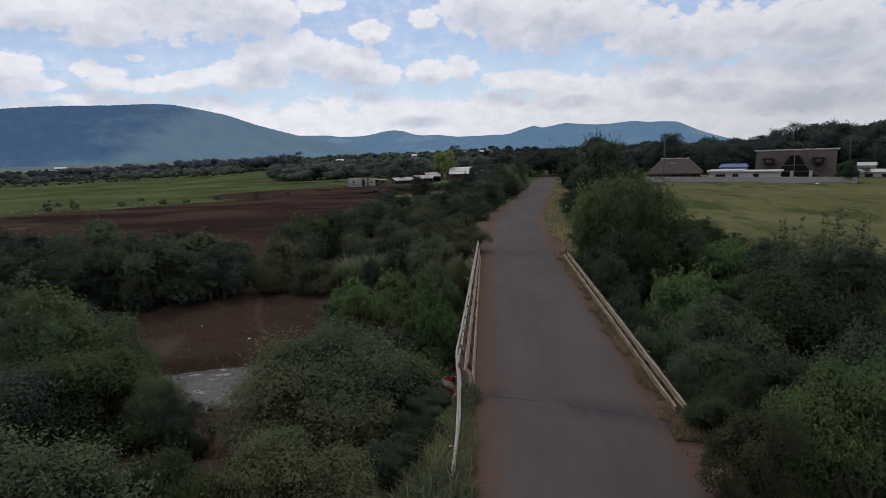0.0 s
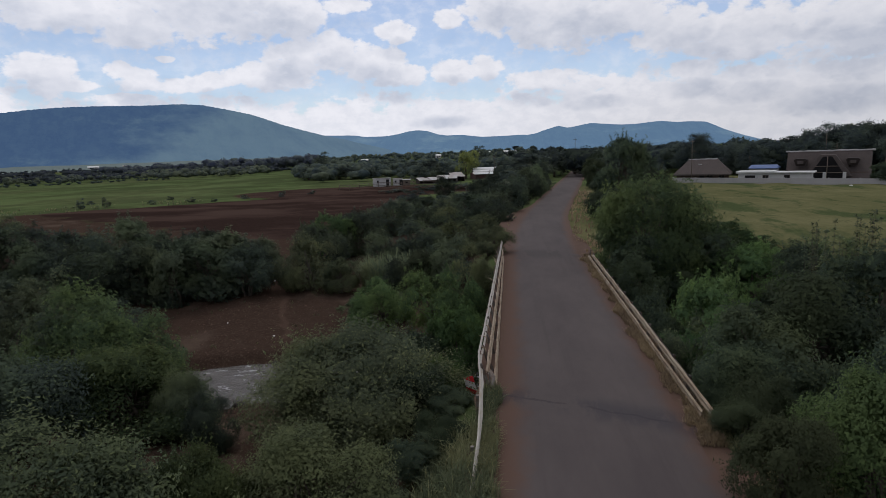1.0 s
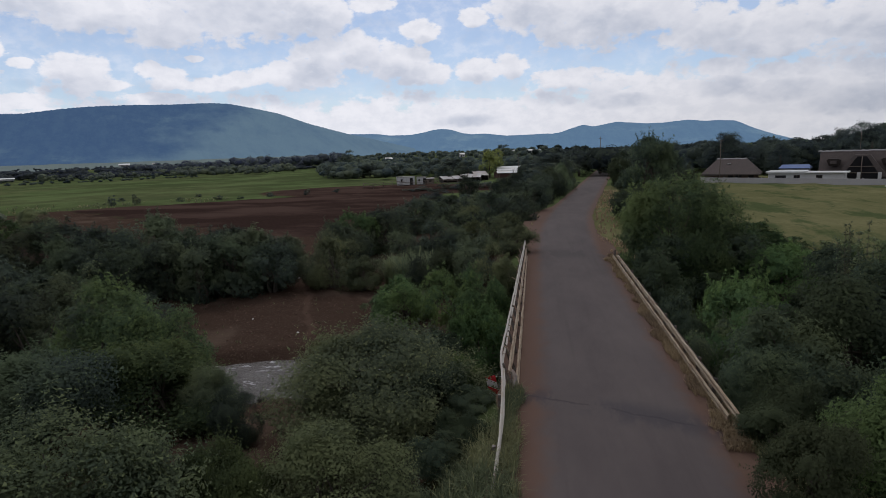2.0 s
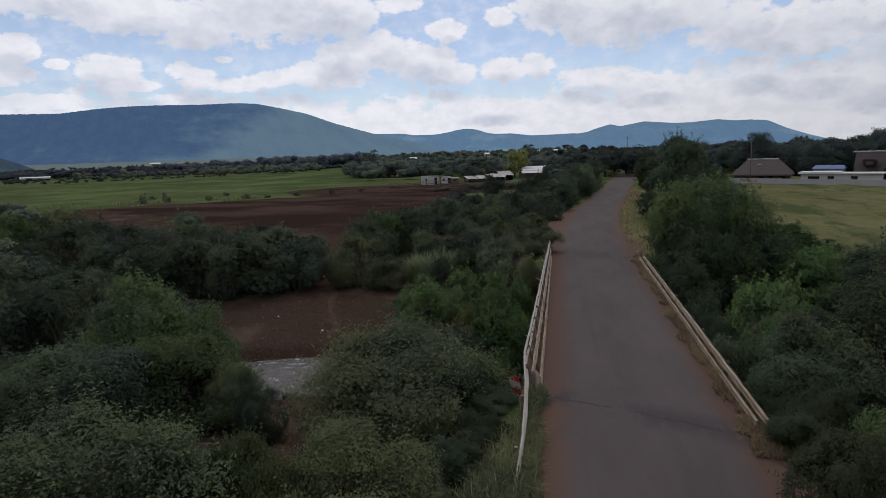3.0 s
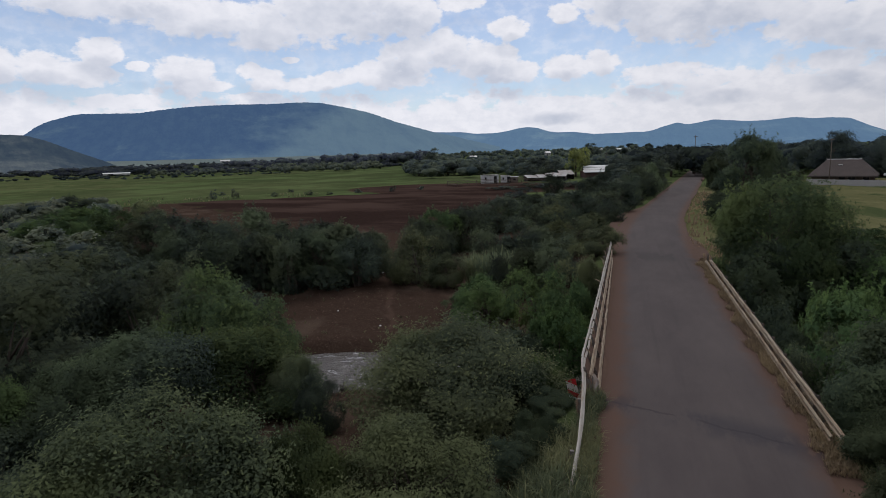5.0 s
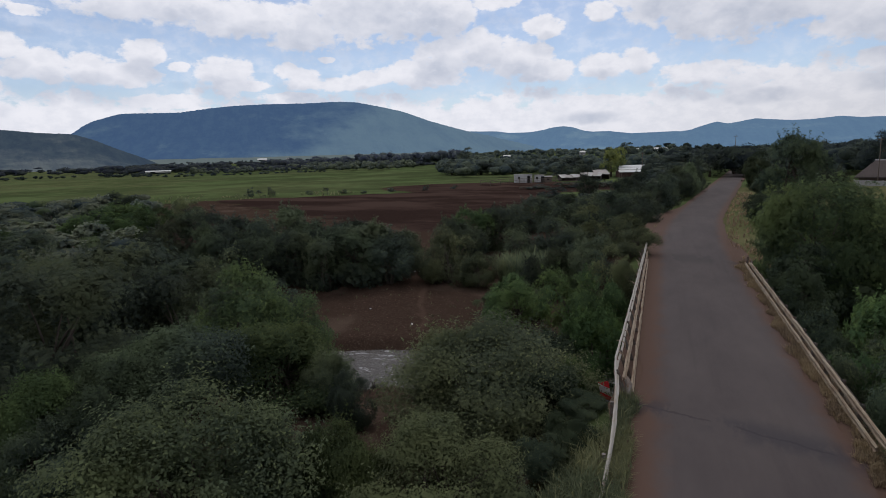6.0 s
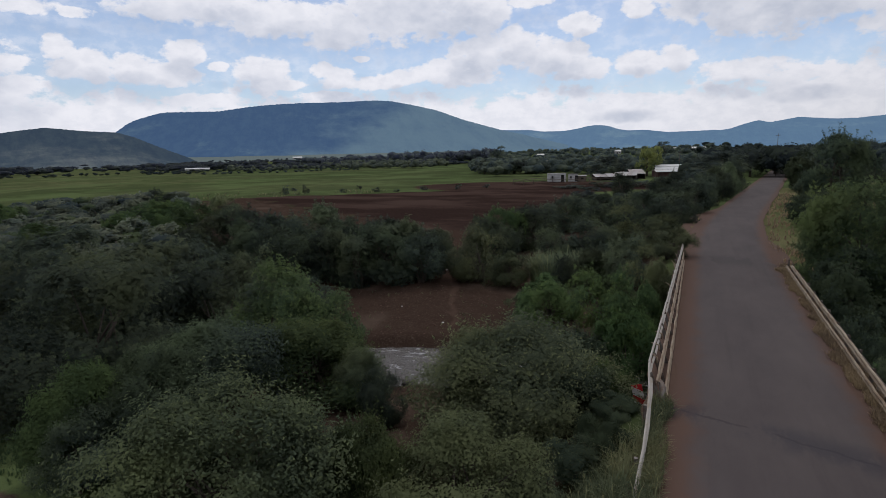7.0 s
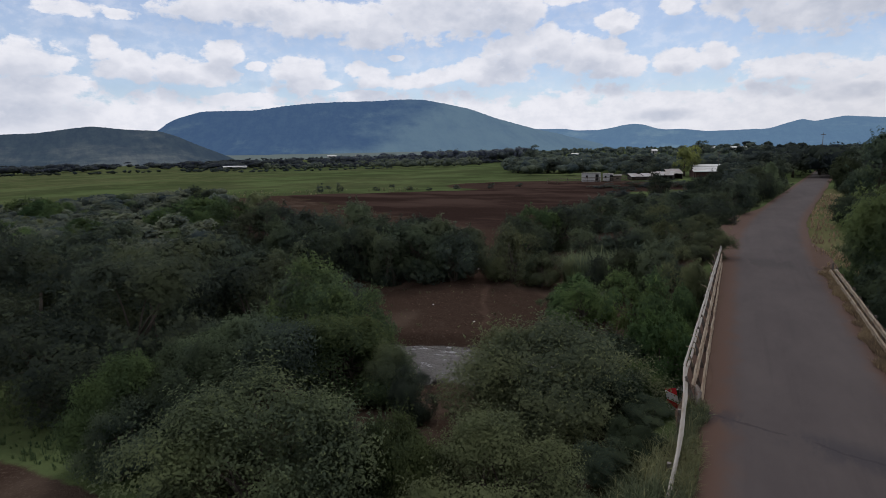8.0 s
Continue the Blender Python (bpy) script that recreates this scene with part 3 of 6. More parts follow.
def strip(name, ys, left, right, z, material, label, category, across=8):
    """A long sheet between two edges, with the lane's own coordinates as its UV map."""
    ys = np.asarray(ys, float)
    t = np.linspace(0, 1, across + 1)
    L, R = left(ys), right(ys)
    X = L[:, None] + (R - L)[:, None] * t
    Y = np.repeat(ys[:, None], across + 1, 1)
    Z = z(X, Y)
    i = np.arange(X.size).reshape(X.shape)
    faces = np.stack([i[:-1, :-1], i[:-1, 1:], i[1:, 1:], i[1:, :-1]], -1).reshape(-1, 4)
    ob = sheet(name, np.stack([X, Y, Z], -1).reshape(-1, 3), faces, material, smooth=True)
    uv = ob.data.uv_layers.new(name="lane")
    lane = np.stack([(X - road_x(Y)) / ROAD_HALF, Y], -1).reshape(-1, 2)
    uv.data.foreach_set("uv", lane[faces.ravel()].astype(np.float32).ravel())
    return tagged(ob, label, category, kind="structure")


def ragged(size, seed):
    return lambda ys: 0.16 * waves(ys, ys * 0.3, size, seed) + 0.05 * waves(ys, ys, 0.8, seed + 1)


def build_road():
    ys = np.concatenate([np.arange(-30, 72, 0.5), np.arange(72, 300, 2.0)])
    rl, rr = ragged(6, 21), ragged(7, 33)
    wide = lambda y: step(y, 50, 60) * step(y, 86, 70)
    crown = lambda X, Y: 0.03 - 0.0064 * np.minimum((X - road_x(Y)) ** 2, 13.0)
    strip("road", ys, lambda y: road_x(y) - 2.92 - 0.5 * wide(y) + rl(y) * 0.7, lambda y: road_x(y) + 2.55 + 0.35 * step(y, 44, 60) + rr(y) * 0.8, crown, ASPHALT,
          "worn grey asphalt road with red dust along its edges", "road", 16)
    low = lambda X, Y: -0.048 + 0.008 * waves(X, Y, 1.3, 4) + 0 * X
    strip("shoulder", ys, lambda y: road_x(y) - 3.75 - 1.0 * wide(y) + 0.95 * step(y, 76, 90) + rr(y) * (1 - 0.7 * step(y, 76, 90)), lambda y: road_x(y) - 2.6, low, DUST, "red dirt shoulder beside the asphalt", "shoulder", 5)
    strip("shoulder", ys, lambda y: road_x(y) + 2.2, lambda y: road_x(y) + 3.7 - 0.72 * step(y, 13, 17) * step(y, 46, 43.5) - 0.95 * step(y, 50, 60) + rl(y) * 0.4, low, DUST, "red dirt shoulder beside the asphalt", "shoulder", 5)
    deck = base("bridge", pose(0, 0, 0), "low concrete road bridge over the river", "bridge", kind="structure")
    part("deck", boxed(-1.25, 6.05, BRIDGE_NEAR, BRIDGE_FAR, -0.75, -0.09, bevel=0.04), CONCRETE, deck)
    for y in (BRIDGE_NEAR + 8.2, BRIDGE_NEAR + 16.6):
        part("pier", boxed(-0.9, 5.7, y - 0.35, y + 0.35, -5.0, -0.752, bevel=0.12), CONCRETE, deck)
    for y in (BRIDGE_NEAR + 0.3, BRIDGE_FAR - 0.3):
        part("abutment", boxed(-1.2, 6.0, y - 0.3, y + 0.3, -3.2, -0.752, bevel=0.05), CONCRETE, deck)


def build_river():
    xs = np.arange(-130, 90, 0.7)
    t = np.linspace(-3.6, 3.9, 12)
    X = np.repeat(xs[:, None], len(t), 1)
    Y = river_y(xs)[:, None] + t
    Z = WATER_Z + 0.05 * waves(X, Y, 1.6, 12)
    i = np.arange(X.size).reshape(X.shape)
    faces = np.stack([i[:-1, :-1], i[1:, :-1], i[1:, 1:], i[:-1, 1:]], -1).reshape(-1, 4)
    tagged(sheet("water", np.stack([X, Y, Z], -1).reshape(-1, 3), faces, WATER, smooth=True), "shallow rippling grey river water", "water", kind="structure")


def ridge(name, knots, dist, depth, material, label, crag, seed):
    """A range of hills: crest heights by bearing, eased into each other, with spurs and gullies on its face."""
    a = np.array([k[0] for k in knots], float)
    e = np.array([k[1] for k in knots], float)
    az = np.linspace(a[0], a[-1], 400)
    crest = np.interp(az, a, e)
    w = np.hanning(13)
    crest = np.convolve(np.pad(crest, 6, mode="edge"), w / w.sum(), mode="valid")
    crest = 8 + dist * np.tan(np.radians(crest))
    rows = np.linspace(0, 1, 32)
    A, V = np.meshgrid(np.radians(az), rows)
    rise = np.where(V < 0.7, np.clip(V / 0.7, 0, 1) ** 1.35, 1 - 0.9 * (np.clip(V - 0.7, 0, 1) / 0.3) ** 1.5)
    R = dist - depth * (0.7 - V)
    spur = waves(A * dist, V * depth * 0.25, depth * 0.55, seed, 5)
    Z = -12 + (crest[None, :] + 12) * rise + crag * spur * np.sin(np.pi * np.clip(V / 0.72, 0, 1)) * np.clip(rise * 1.2, 0, 1)
    Z = Z + crag * 0.05 * np.random.RandomState(seed).uniform(-1, 1, Z.shape) * (V > 0.3)
    i = np.arange(Z.size).reshape(Z.shape)
    faces = np.stack([i[:-1, :-1], i[:-1, 1:], i[1:, 1:], i[1:, :-1]], -1).reshape(-1, 4)
    ob = sheet(name, np.stack([R * np.sin(A), R * np.cos(A), Z], -1).reshape(-1, 3), faces, material, smooth=True)
    return tagged(ob, label, "mountain", kind="structure")


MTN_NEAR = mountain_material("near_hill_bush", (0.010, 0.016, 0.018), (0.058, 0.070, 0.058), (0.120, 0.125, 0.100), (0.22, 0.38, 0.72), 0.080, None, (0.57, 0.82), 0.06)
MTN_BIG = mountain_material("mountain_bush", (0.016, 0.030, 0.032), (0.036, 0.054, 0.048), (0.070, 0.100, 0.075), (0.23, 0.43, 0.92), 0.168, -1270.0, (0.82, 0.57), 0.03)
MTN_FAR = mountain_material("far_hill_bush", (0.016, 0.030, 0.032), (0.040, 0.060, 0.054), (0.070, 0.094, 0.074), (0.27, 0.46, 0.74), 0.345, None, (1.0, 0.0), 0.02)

build_ground()
build_road()
build_river()
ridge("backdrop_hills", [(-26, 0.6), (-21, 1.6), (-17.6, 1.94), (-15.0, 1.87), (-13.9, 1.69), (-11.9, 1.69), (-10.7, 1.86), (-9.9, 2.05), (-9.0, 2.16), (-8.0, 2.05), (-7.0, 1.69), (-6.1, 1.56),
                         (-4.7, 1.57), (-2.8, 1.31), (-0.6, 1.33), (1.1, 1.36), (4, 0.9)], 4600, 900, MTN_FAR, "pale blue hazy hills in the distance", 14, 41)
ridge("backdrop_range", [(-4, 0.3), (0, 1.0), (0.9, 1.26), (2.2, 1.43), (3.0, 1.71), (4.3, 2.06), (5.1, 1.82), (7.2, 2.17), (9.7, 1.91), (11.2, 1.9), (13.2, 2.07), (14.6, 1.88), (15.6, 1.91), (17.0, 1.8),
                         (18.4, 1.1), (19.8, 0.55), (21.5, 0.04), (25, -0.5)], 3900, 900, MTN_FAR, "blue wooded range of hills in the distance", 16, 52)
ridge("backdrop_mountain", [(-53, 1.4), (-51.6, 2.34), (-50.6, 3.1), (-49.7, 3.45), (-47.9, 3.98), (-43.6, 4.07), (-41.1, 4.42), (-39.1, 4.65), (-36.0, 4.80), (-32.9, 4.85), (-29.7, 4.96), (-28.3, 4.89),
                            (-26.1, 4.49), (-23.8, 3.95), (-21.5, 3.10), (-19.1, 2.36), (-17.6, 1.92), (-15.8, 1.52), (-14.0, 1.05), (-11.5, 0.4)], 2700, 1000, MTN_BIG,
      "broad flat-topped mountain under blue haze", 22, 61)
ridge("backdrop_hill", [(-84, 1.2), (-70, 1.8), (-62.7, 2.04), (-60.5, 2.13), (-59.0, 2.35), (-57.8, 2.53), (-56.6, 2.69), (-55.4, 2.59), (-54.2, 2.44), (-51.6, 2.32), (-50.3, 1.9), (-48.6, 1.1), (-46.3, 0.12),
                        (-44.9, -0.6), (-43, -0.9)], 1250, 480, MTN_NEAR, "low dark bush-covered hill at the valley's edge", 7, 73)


def foothill_fields():
    """Pale open fields rising gently to the mountain's foot."""
    A, V = np.meshgrid(np.radians(np.linspace(-47, -20, 60)), np.linspace(0, 1, 14))
    R = 1230 + 900 * V
    Z = -4.5 + 15 * V ** 1.15 + 1.2 * waves(R * A, R, 160.0, 17, 3)
    i = np.arange(Z.size).reshape(Z.shape)
    faces = np.stack([i[:-1, :-1], i[:-1, 1:], i[1:, 1:], i[1:, :-1]], -1).reshape(-1, 4)
    tagged(sheet("foothill_fields", np.stack([R * np.sin(A), R * np.cos(A), Z], -1).reshape(-1, 3), faces, HAZY_FIELDS, smooth=True), "pale open fields at the mountain's foot", "field", kind="structure")


foothill_fields()

# ---- trees and bushes ----
def leaf_cloud(rng, centres, spreads, counts, size, middle=(0, 0, 0), slim=(0.34, 0.55), lift=0.5, hubs=None):
    """Vertices and faces of small leaf sprays, heaped round clump centres and pointing outwards and up."""
    c = np.repeat(centres, counts, 0)
    s = np.repeat(spreads, counts)[:, None]
    n = len(c)
    p = c + rng.normal(size=(n, 3)) * s * np.array([1.0, 1.0, 0.8])
    out = p - np.asarray(middle, float)
    out /= np.linalg.norm(out, axis=1, keepdims=True) + 1e-6
    if hubs is not None:                                # the middle of the lobe that a spray belongs to
        round_ = p - np.repeat(hubs, counts, 0)
        round_ /= np.linalg.norm(round_, axis=1, keepdims=True) + 1e-6
        out = out * 0.40 + round_ * 0.60
    nor = out * np.array([0.9, 0.9, 0.75]) + np.array([0, 0, 0.1]) + rng.normal(size=(n, 3)) * 0.40
    nor /= np.linalg.norm(nor, axis=1, keepdims=True)
    way = rng.normal(size=(n, 3)) * 0.6 + out * 0.4 + np.array([0, 0, lift])
    way -= nor * (way * nor).sum(1, keepdims=True)
    way /= np.linalg.norm(way, axis=1, keepdims=True) + 1e-6
    side = np.cross(nor, way)
    side /= np.linalg.norm(side, axis=1, keepdims=True) + 1e-6
    ln = size * rng.uniform(0.6, 1.5, (n, 1))
    wd = ln * rng.uniform(slim[0], slim[1], (n, 1))
    v = np.stack([p - way * ln * 0.45 + side * wd, p - way * ln * 0.45 - side * wd, p + way * ln * 0.6], 1).reshape(-1, 3)
    # the sprays take the light as the rounded crown does
    shade = out * 0.95 + np.array([0, 0, 0.40]) + rng.normal(size=(n, 3)) * 0.14
    shade /= np.linalg.norm(shade, axis=1, keepdims=True)
    return v, np.arange(3 * n).reshape(n, 3), np.repeat(shade, 3, 0)


def crown_clumps(rng, n, wide, low, high, shape, lump):
    """Points near the skin of a lopsided crown, with bays and gaps."""
    u = rng.normal(size=(n, 3))
    u /= np.linalg.norm(u, axis=1, keepdims=True)
    u[:, 2] = np.abs(u[:, 2]) * np.where(rng.uniform(size=n) < 0.40, -0.85, 1.0)
    k = 1 + lump * waves(u[:, 0] * 3 + u[:, 2], u[:, 1] * 3 - u[:, 2], 3.2, rng.randint(1000), 3)
    r = (rng.uniform(0.25, 1.0, n) ** 0.42) * k
    mid = low + (high - low) * shape
    z = np.where(u[:, 2] > 0, mid + u[:, 2] * r * (high - mid), mid + u[:, 2] * r * (mid - low))
    return np.stack([u[:, 0] * r * wide / 2, u[:, 1] * r * wide / 2, z], 1)


def make_tree(name, seed, leaf_mat, label, lobes, leaves, leaf, low=0.0, shape=0.42, lump=0.22, sprigs=14, category="tree", stems=4, high=5.0, wide=5.0, limbs=True, puff=1.0, twigs=14, slim=(0.34, 0.55)):
    """A tree or bush five metres high and wide: tapered stems and limbs, and a crown of billowing lobes, each of many clumps of leaf sprays."""
    rng = np.random.RandomState(seed)
    ob = base(name, pose(0, 0, 0), label, category)
    heart = np.array([0, 0, high * 0.30])
    cen = crown_clumps(rng, lobes, wide * 0.68, low + 0.25, high * 0.80, shape, lump)
    size = rng.uniform(0.62, 1.12, lobes) * puff * (1.15 - 0.3 * cen[:, 2] / high)
    # each lobe's outer and upper skin
    turn = rng.normal(size=(lobes, twigs, 3))
    away = cen - heart
    away /= np.linalg.norm(away, axis=1, keepdims=True) + 1e-6
    turn += (away * 0.9 + np.array([0, 0, 0.55]))[:, None, :]
    turn /= np.linalg.norm(turn, axis=2, keepdims=True)
    sub = (cen[:, None, :] + turn * size[:, None, None] * rng.uniform(0.72, 1.12, (lobes, twigs, 1)) * np.array([1, 1, 0.85])).reshape(-1, 3)
    sub[:, 2] = np.maximum(sub[:, 2], low + 0.1)
    # thin shoots that stand out of the crown
    pick = rng.choice(len(sub), sprigs)
    out = sub[pick] - heart
    out /= np.linalg.norm(out, axis=1, keepdims=True)
    reach = rng.uniform(0.12, 0.55, (sprigs, 1))
    tips = np.concatenate([sub[pick] + out * reach * k + np.array([0, 0, 0.22 * k]) for k in (0.4, 0.7, 1.0)])
    allc = np.concatenate([sub, tips])
    spr = np.concatenate([rng.uniform(0.09, 0.17, len(sub)) * puff, np.full(len(tips), 0.05)])
    hub = np.concatenate([np.repeat(cen, twigs, 0), np.repeat(cen, twigs, 0)[pick], np.repeat(cen, twigs, 0)[pick], np.repeat(cen, twigs, 0)[pick]])
    cnt = np.concatenate([rng.poisson(leaves / len(sub), len(sub)), np.full(len(tips), 4)])
    v, f, nn = leaf_cloud(rng, allc, spr, cnt, leaf, middle=heart, hubs=hub, slim=slim)
    v[:, 2] = np.maximum(v[:, 2], 0.02)
    fit = np.array([wide / 2 / np.percentile(np.hypot(v[:, 0], v[:, 1]), 98.5)] * 2 + [high / np.percentile(v[:, 2], 99.3)])
    v, cen = v * fit, cen * fit
    sheet("crown", v, f, leaf_mat, ob, True, nn)
    bm = bmesh.new()
    if limbs:
        for s in range(stems):
            a = 6.283 * (s + rng.uniform(0.1, 0.8)) / stems
            foot = Vector((0.12 * math.cos(a), 0.12 * math.sin(a), -0.25))
            knee = Vector((0.45 * math.cos(a), 0.45 * math.sin(a), high * rng.uniform(0.22, 0.32)))
            head = Vector(cen[rng.randint(len(cen))]) * 0.55 + Vector((0, 0, high * 0.22))
            tube(bm, [foot, foot.lerp(knee, 0.5) + Vector(rng.normal(size=3) * 0.05), knee, knee.lerp(head, 0.55), head], [0.13, 0.10, 0.085, 0.055, 0.03], 6)
            for _ in range(5):
                goal = Vector(cen[rng.randint(len(cen))])
                start = knee.lerp(head, rng.uniform(0.0, 0.7))
                tube(bm, [start, start.lerp(goal, 0.5) + Vector((0, 0, 0.12)), goal], [0.045, 0.028, 0.010], 4)
    else:
        tube(bm, [(0, 0, -0.25), (0.03, 0.02, high * 0.3), (0, 0, high * 0.62)], [0.22, 0.15, 0.07], 6)
    part("trunk", bm, BARK, ob)
    return ob


def variants(name, seed, mat, label, n, lobes, leaves, leaf, **more):
    return [lambda i=i: make_tree(name, seed + i, mat, label, lobes, leaves, leaf, **more) for i in range(n)]


THORN_WORDS, GREY_WORDS = "sweet thorn tree with fine dark green leaves", "dense thorn bush with small grey-green leaves"
LUSH_WORDS, DARK_WORDS = "lush bright green bush with broad leaves", "dark green broad-crowned riverside tree"
GREEN_WORDS = "feathery mid-green thorn tree with pale shoot tips"
KINDS = {
    "thorn_near": variants("thorn_tree", 100, LEAF_THORN[0], THORN_WORDS, 3, 24, 42000, 0.090, twigs=170, sprigs=360, slim=(0.22, 0.36), stems=5),
    "thorn": variants("thorn_tree", 110, LEAF_THORN[1], THORN_WORDS, 3, 20, 17000, 0.125, twigs=110, sprigs=160),
    "thorn_off": variants("thorn_tree", 120, LEAF_THORN[2], THORN_WORDS, 3, 18, 8200, 0.165, sprigs=90, twigs=80),
    "green_near": variants("thorn_tree", 130, LEAF_GREEN[0], GREEN_WORDS, 3, 24, 42000, 0.090, twigs=170, sprigs=460, slim=(0.22, 0.36), stems=5),
    "green": variants("thorn_tree", 140, LEAF_GREEN[1], GREEN_WORDS, 3, 20, 17000, 0.125, twigs=110, sprigs=220),
    "grey_near": variants("thorn_bush", 200, LEAF_GREY[0], GREY_WORDS, 3, 46, 90000, 0.064, shape=0.34, twigs=200, sprigs=900, slim=(0.22, 0.36), category="bush", stems=7, lump=0.12, puff=0.9),
    "grey": variants("thorn_bush", 210, LEAF_GREY[1], GREY_WORDS, 2, 20, 15000, 0.13, shape=0.36, twigs=110, sprigs=70, category="bush", stems=5),
    "lush_near": variants("river_bush", 300, LEAF_LUSH[0], LUSH_WORDS, 2, 20, 26000, 0.115, slim=(0.24, 0.38), shape=0.38, category="bush", lump=0.22, sprigs=200, twigs=120),
    "lush": variants("river_bush", 310, LEAF_LUSH[1], LUSH_WORDS, 2, 17, 9000, 0.18, shape=0.38, category="bush", lump=0.22, twigs=80, sprigs=60),
    "dark_near": variants("broad_tree", 400, LEAF_DARK[0], DARK_WORDS, 3, 24, 30000, 0.098, slim=(0.24, 0.38), shape=0.45, lump=0.24, sprigs=200, twigs=130),
    "dark": variants("broad_tree", 410, LEAF_DARK[1], DARK_WORDS, 2, 19, 11500, 0.165, low=0.1, shape=0.45, lump=0.26, sprigs=110, twigs=110),
    "far": variants("distant_tree", 500, LEAF_FAR, "dark green tree, some way off", 4, 15, 3600, 0.24, lump=0.28, sprigs=2, limbs=False, twigs=24),
    "wood": variants("tall_tree", 550, LEAF_WOOD, "tall dark round-crowned tree behind the yard", 3, 22, 13000, 0.092, lump=0.2, sprigs=30, limbs=False, twigs=80, puff=0.95),
    "farbush": variants("distant_bush", 600, LEAF_FAR, "rounded thorn bush, some way off", 3, 12, 1700, 0.31, shape=0.36, sprigs=6, limbs=False, category="bush", twigs=22),
    "scrub": variants("scrub_bush", 650, LEAF_SCRUB, "rounded grey-green bush in the thorn scrub", 3, 13, 2600, 0.24, shape=0.36, lump=0.14, sprigs=4, limbs=False, category="bush", twigs=24),
    "meadow_bush": variants("low_bush", 680, LEAF_MEADOW_BUSH, "low rounded green bush in the meadow grass", 2, 14, 2600, 0.22, shape=0.3, lump=0.2, sprigs=20, limbs=False, category="bush", twigs=40),
    "yellow": variants("yellow_tree", 700, LEAF_YELLOW, "rounded yellow-green tree among darker ones", 1, 14, 4000, 0.24, low=0.2, sprigs=6, limbs=False, twigs=24),
}
MADE, USED = {}, {}


def plant(kind, x, y, wide, high, sink=0.1):
    """Sets a tree of a kind, that wide and high, on the ground."""
    n = USED.get(kind, 0)
    USED[kind] = n + 1
    z = float(ground_z(x, y)) - sink
    m = pose(x, y, z, 0, 0, (n * 137.5 + 40) % 360) @ Matrix.Diagonal((wide / 5, wide / 5, high / 5, 1))
    if n < len(KINDS[kind]):
        MADE[kind, n] = KINDS[kind][n]()
        MADE[kind, n].matrix_world = m
        return MADE[kind, n]
    master = MADE[kind, n % len(KINDS[kind])]
    ob = copy_thing(master, Matrix.Identity(4))
    ob.matrix_basis = m
    return ob


# kind, x, y, width, height of each tree
NEAR_LEFT = [
    ("grey_near", -10.4, 10.1, 6.9, 4.6), ("green_near", -7.4, 11.9, 2.2, 3.5), ("grey_near", -4.7, 12.1, 5.1, 3.6), ("grey_near", -5.2, 19.3, 7.6, 4.4),
    ("green", -19.4, 24.2, 6.9, 6.6), ("green_near", -15.0, 20.0, 6.4, 3.9), ("thorn_near", -17.2, 16.7, 6.3, 3.7), ("grey_near", -12.5, 19.9, 2.6, 2.6),
    ("thorn_near", -10.5, 18.2, 1.9, 2.3), ("thorn", -24.4, 17.4, 8.6, 6.2), ("thorn", -24.7, 13.3, 7.0, 4.7), ("thorn_near", -16.8, 10.9, 3.0, 2.6),
    ("green_near", -17.6, 11.5, 3.5, 3.7), ("thorn_near", -16.7, 13.6, 4.5, 3.7), ("lush", -4.4, 32.7, 4.8, 5.1), ("lush", -2.6, 26.9, 3.4, 4.1),
    ("lush", -8.0, 33.6, 4.2, 3.6), ("dark", -10.4, 37.6, 2.6, 1.5), ("dark", -7.9, 37.0, 3.2, 2.2), ("dark", -4.7, 26.6, 3.5, 3.1), ("dark_near", -3.4, 19.7, 2.4, 2.5), ("dark_near", -2.2, 15.8, 1.8, 1.2),
    ("lush_near", -2.7, 20.8, 2.3, 2.5), ("dark_near", -2.1, 18.4, 1.8, 0.8), ("green_near", -7.0, 12.1, 2.6, 3.2), ("dark_near", -2.7, 14.8, 1.9, 1.2)]
FAR_BANK = [
    ("thorn_off", -23.0, 41.6, 6.4, 4.6), ("thorn_off", -20.2, 41.9, 4.4, 3.7), ("thorn_off", -24.6, 39.8, 4.6, 4.3), ("thorn_off", -27.9, 40.7, 5.2, 4.5),
    ("thorn_off", -34.5, 38.9, 5.4, 5.1), ("thorn_off", -29.3, 36.7, 5.4, 4.7), ("thorn_off", -42.5, 42.4, 6.8, 4.8), ("lush", -64.8, 55.0, 11.3, 5.2),
    ("lush", -54.6, 51.5, 6.4, 5.2), ("grey", -30.6, 35.6, 4.9, 4.1), ("grey", -76.0, 79.5, 6.3, 3.7), ("thorn_off", -90.4, 78.9, 9.1, 4.4)]
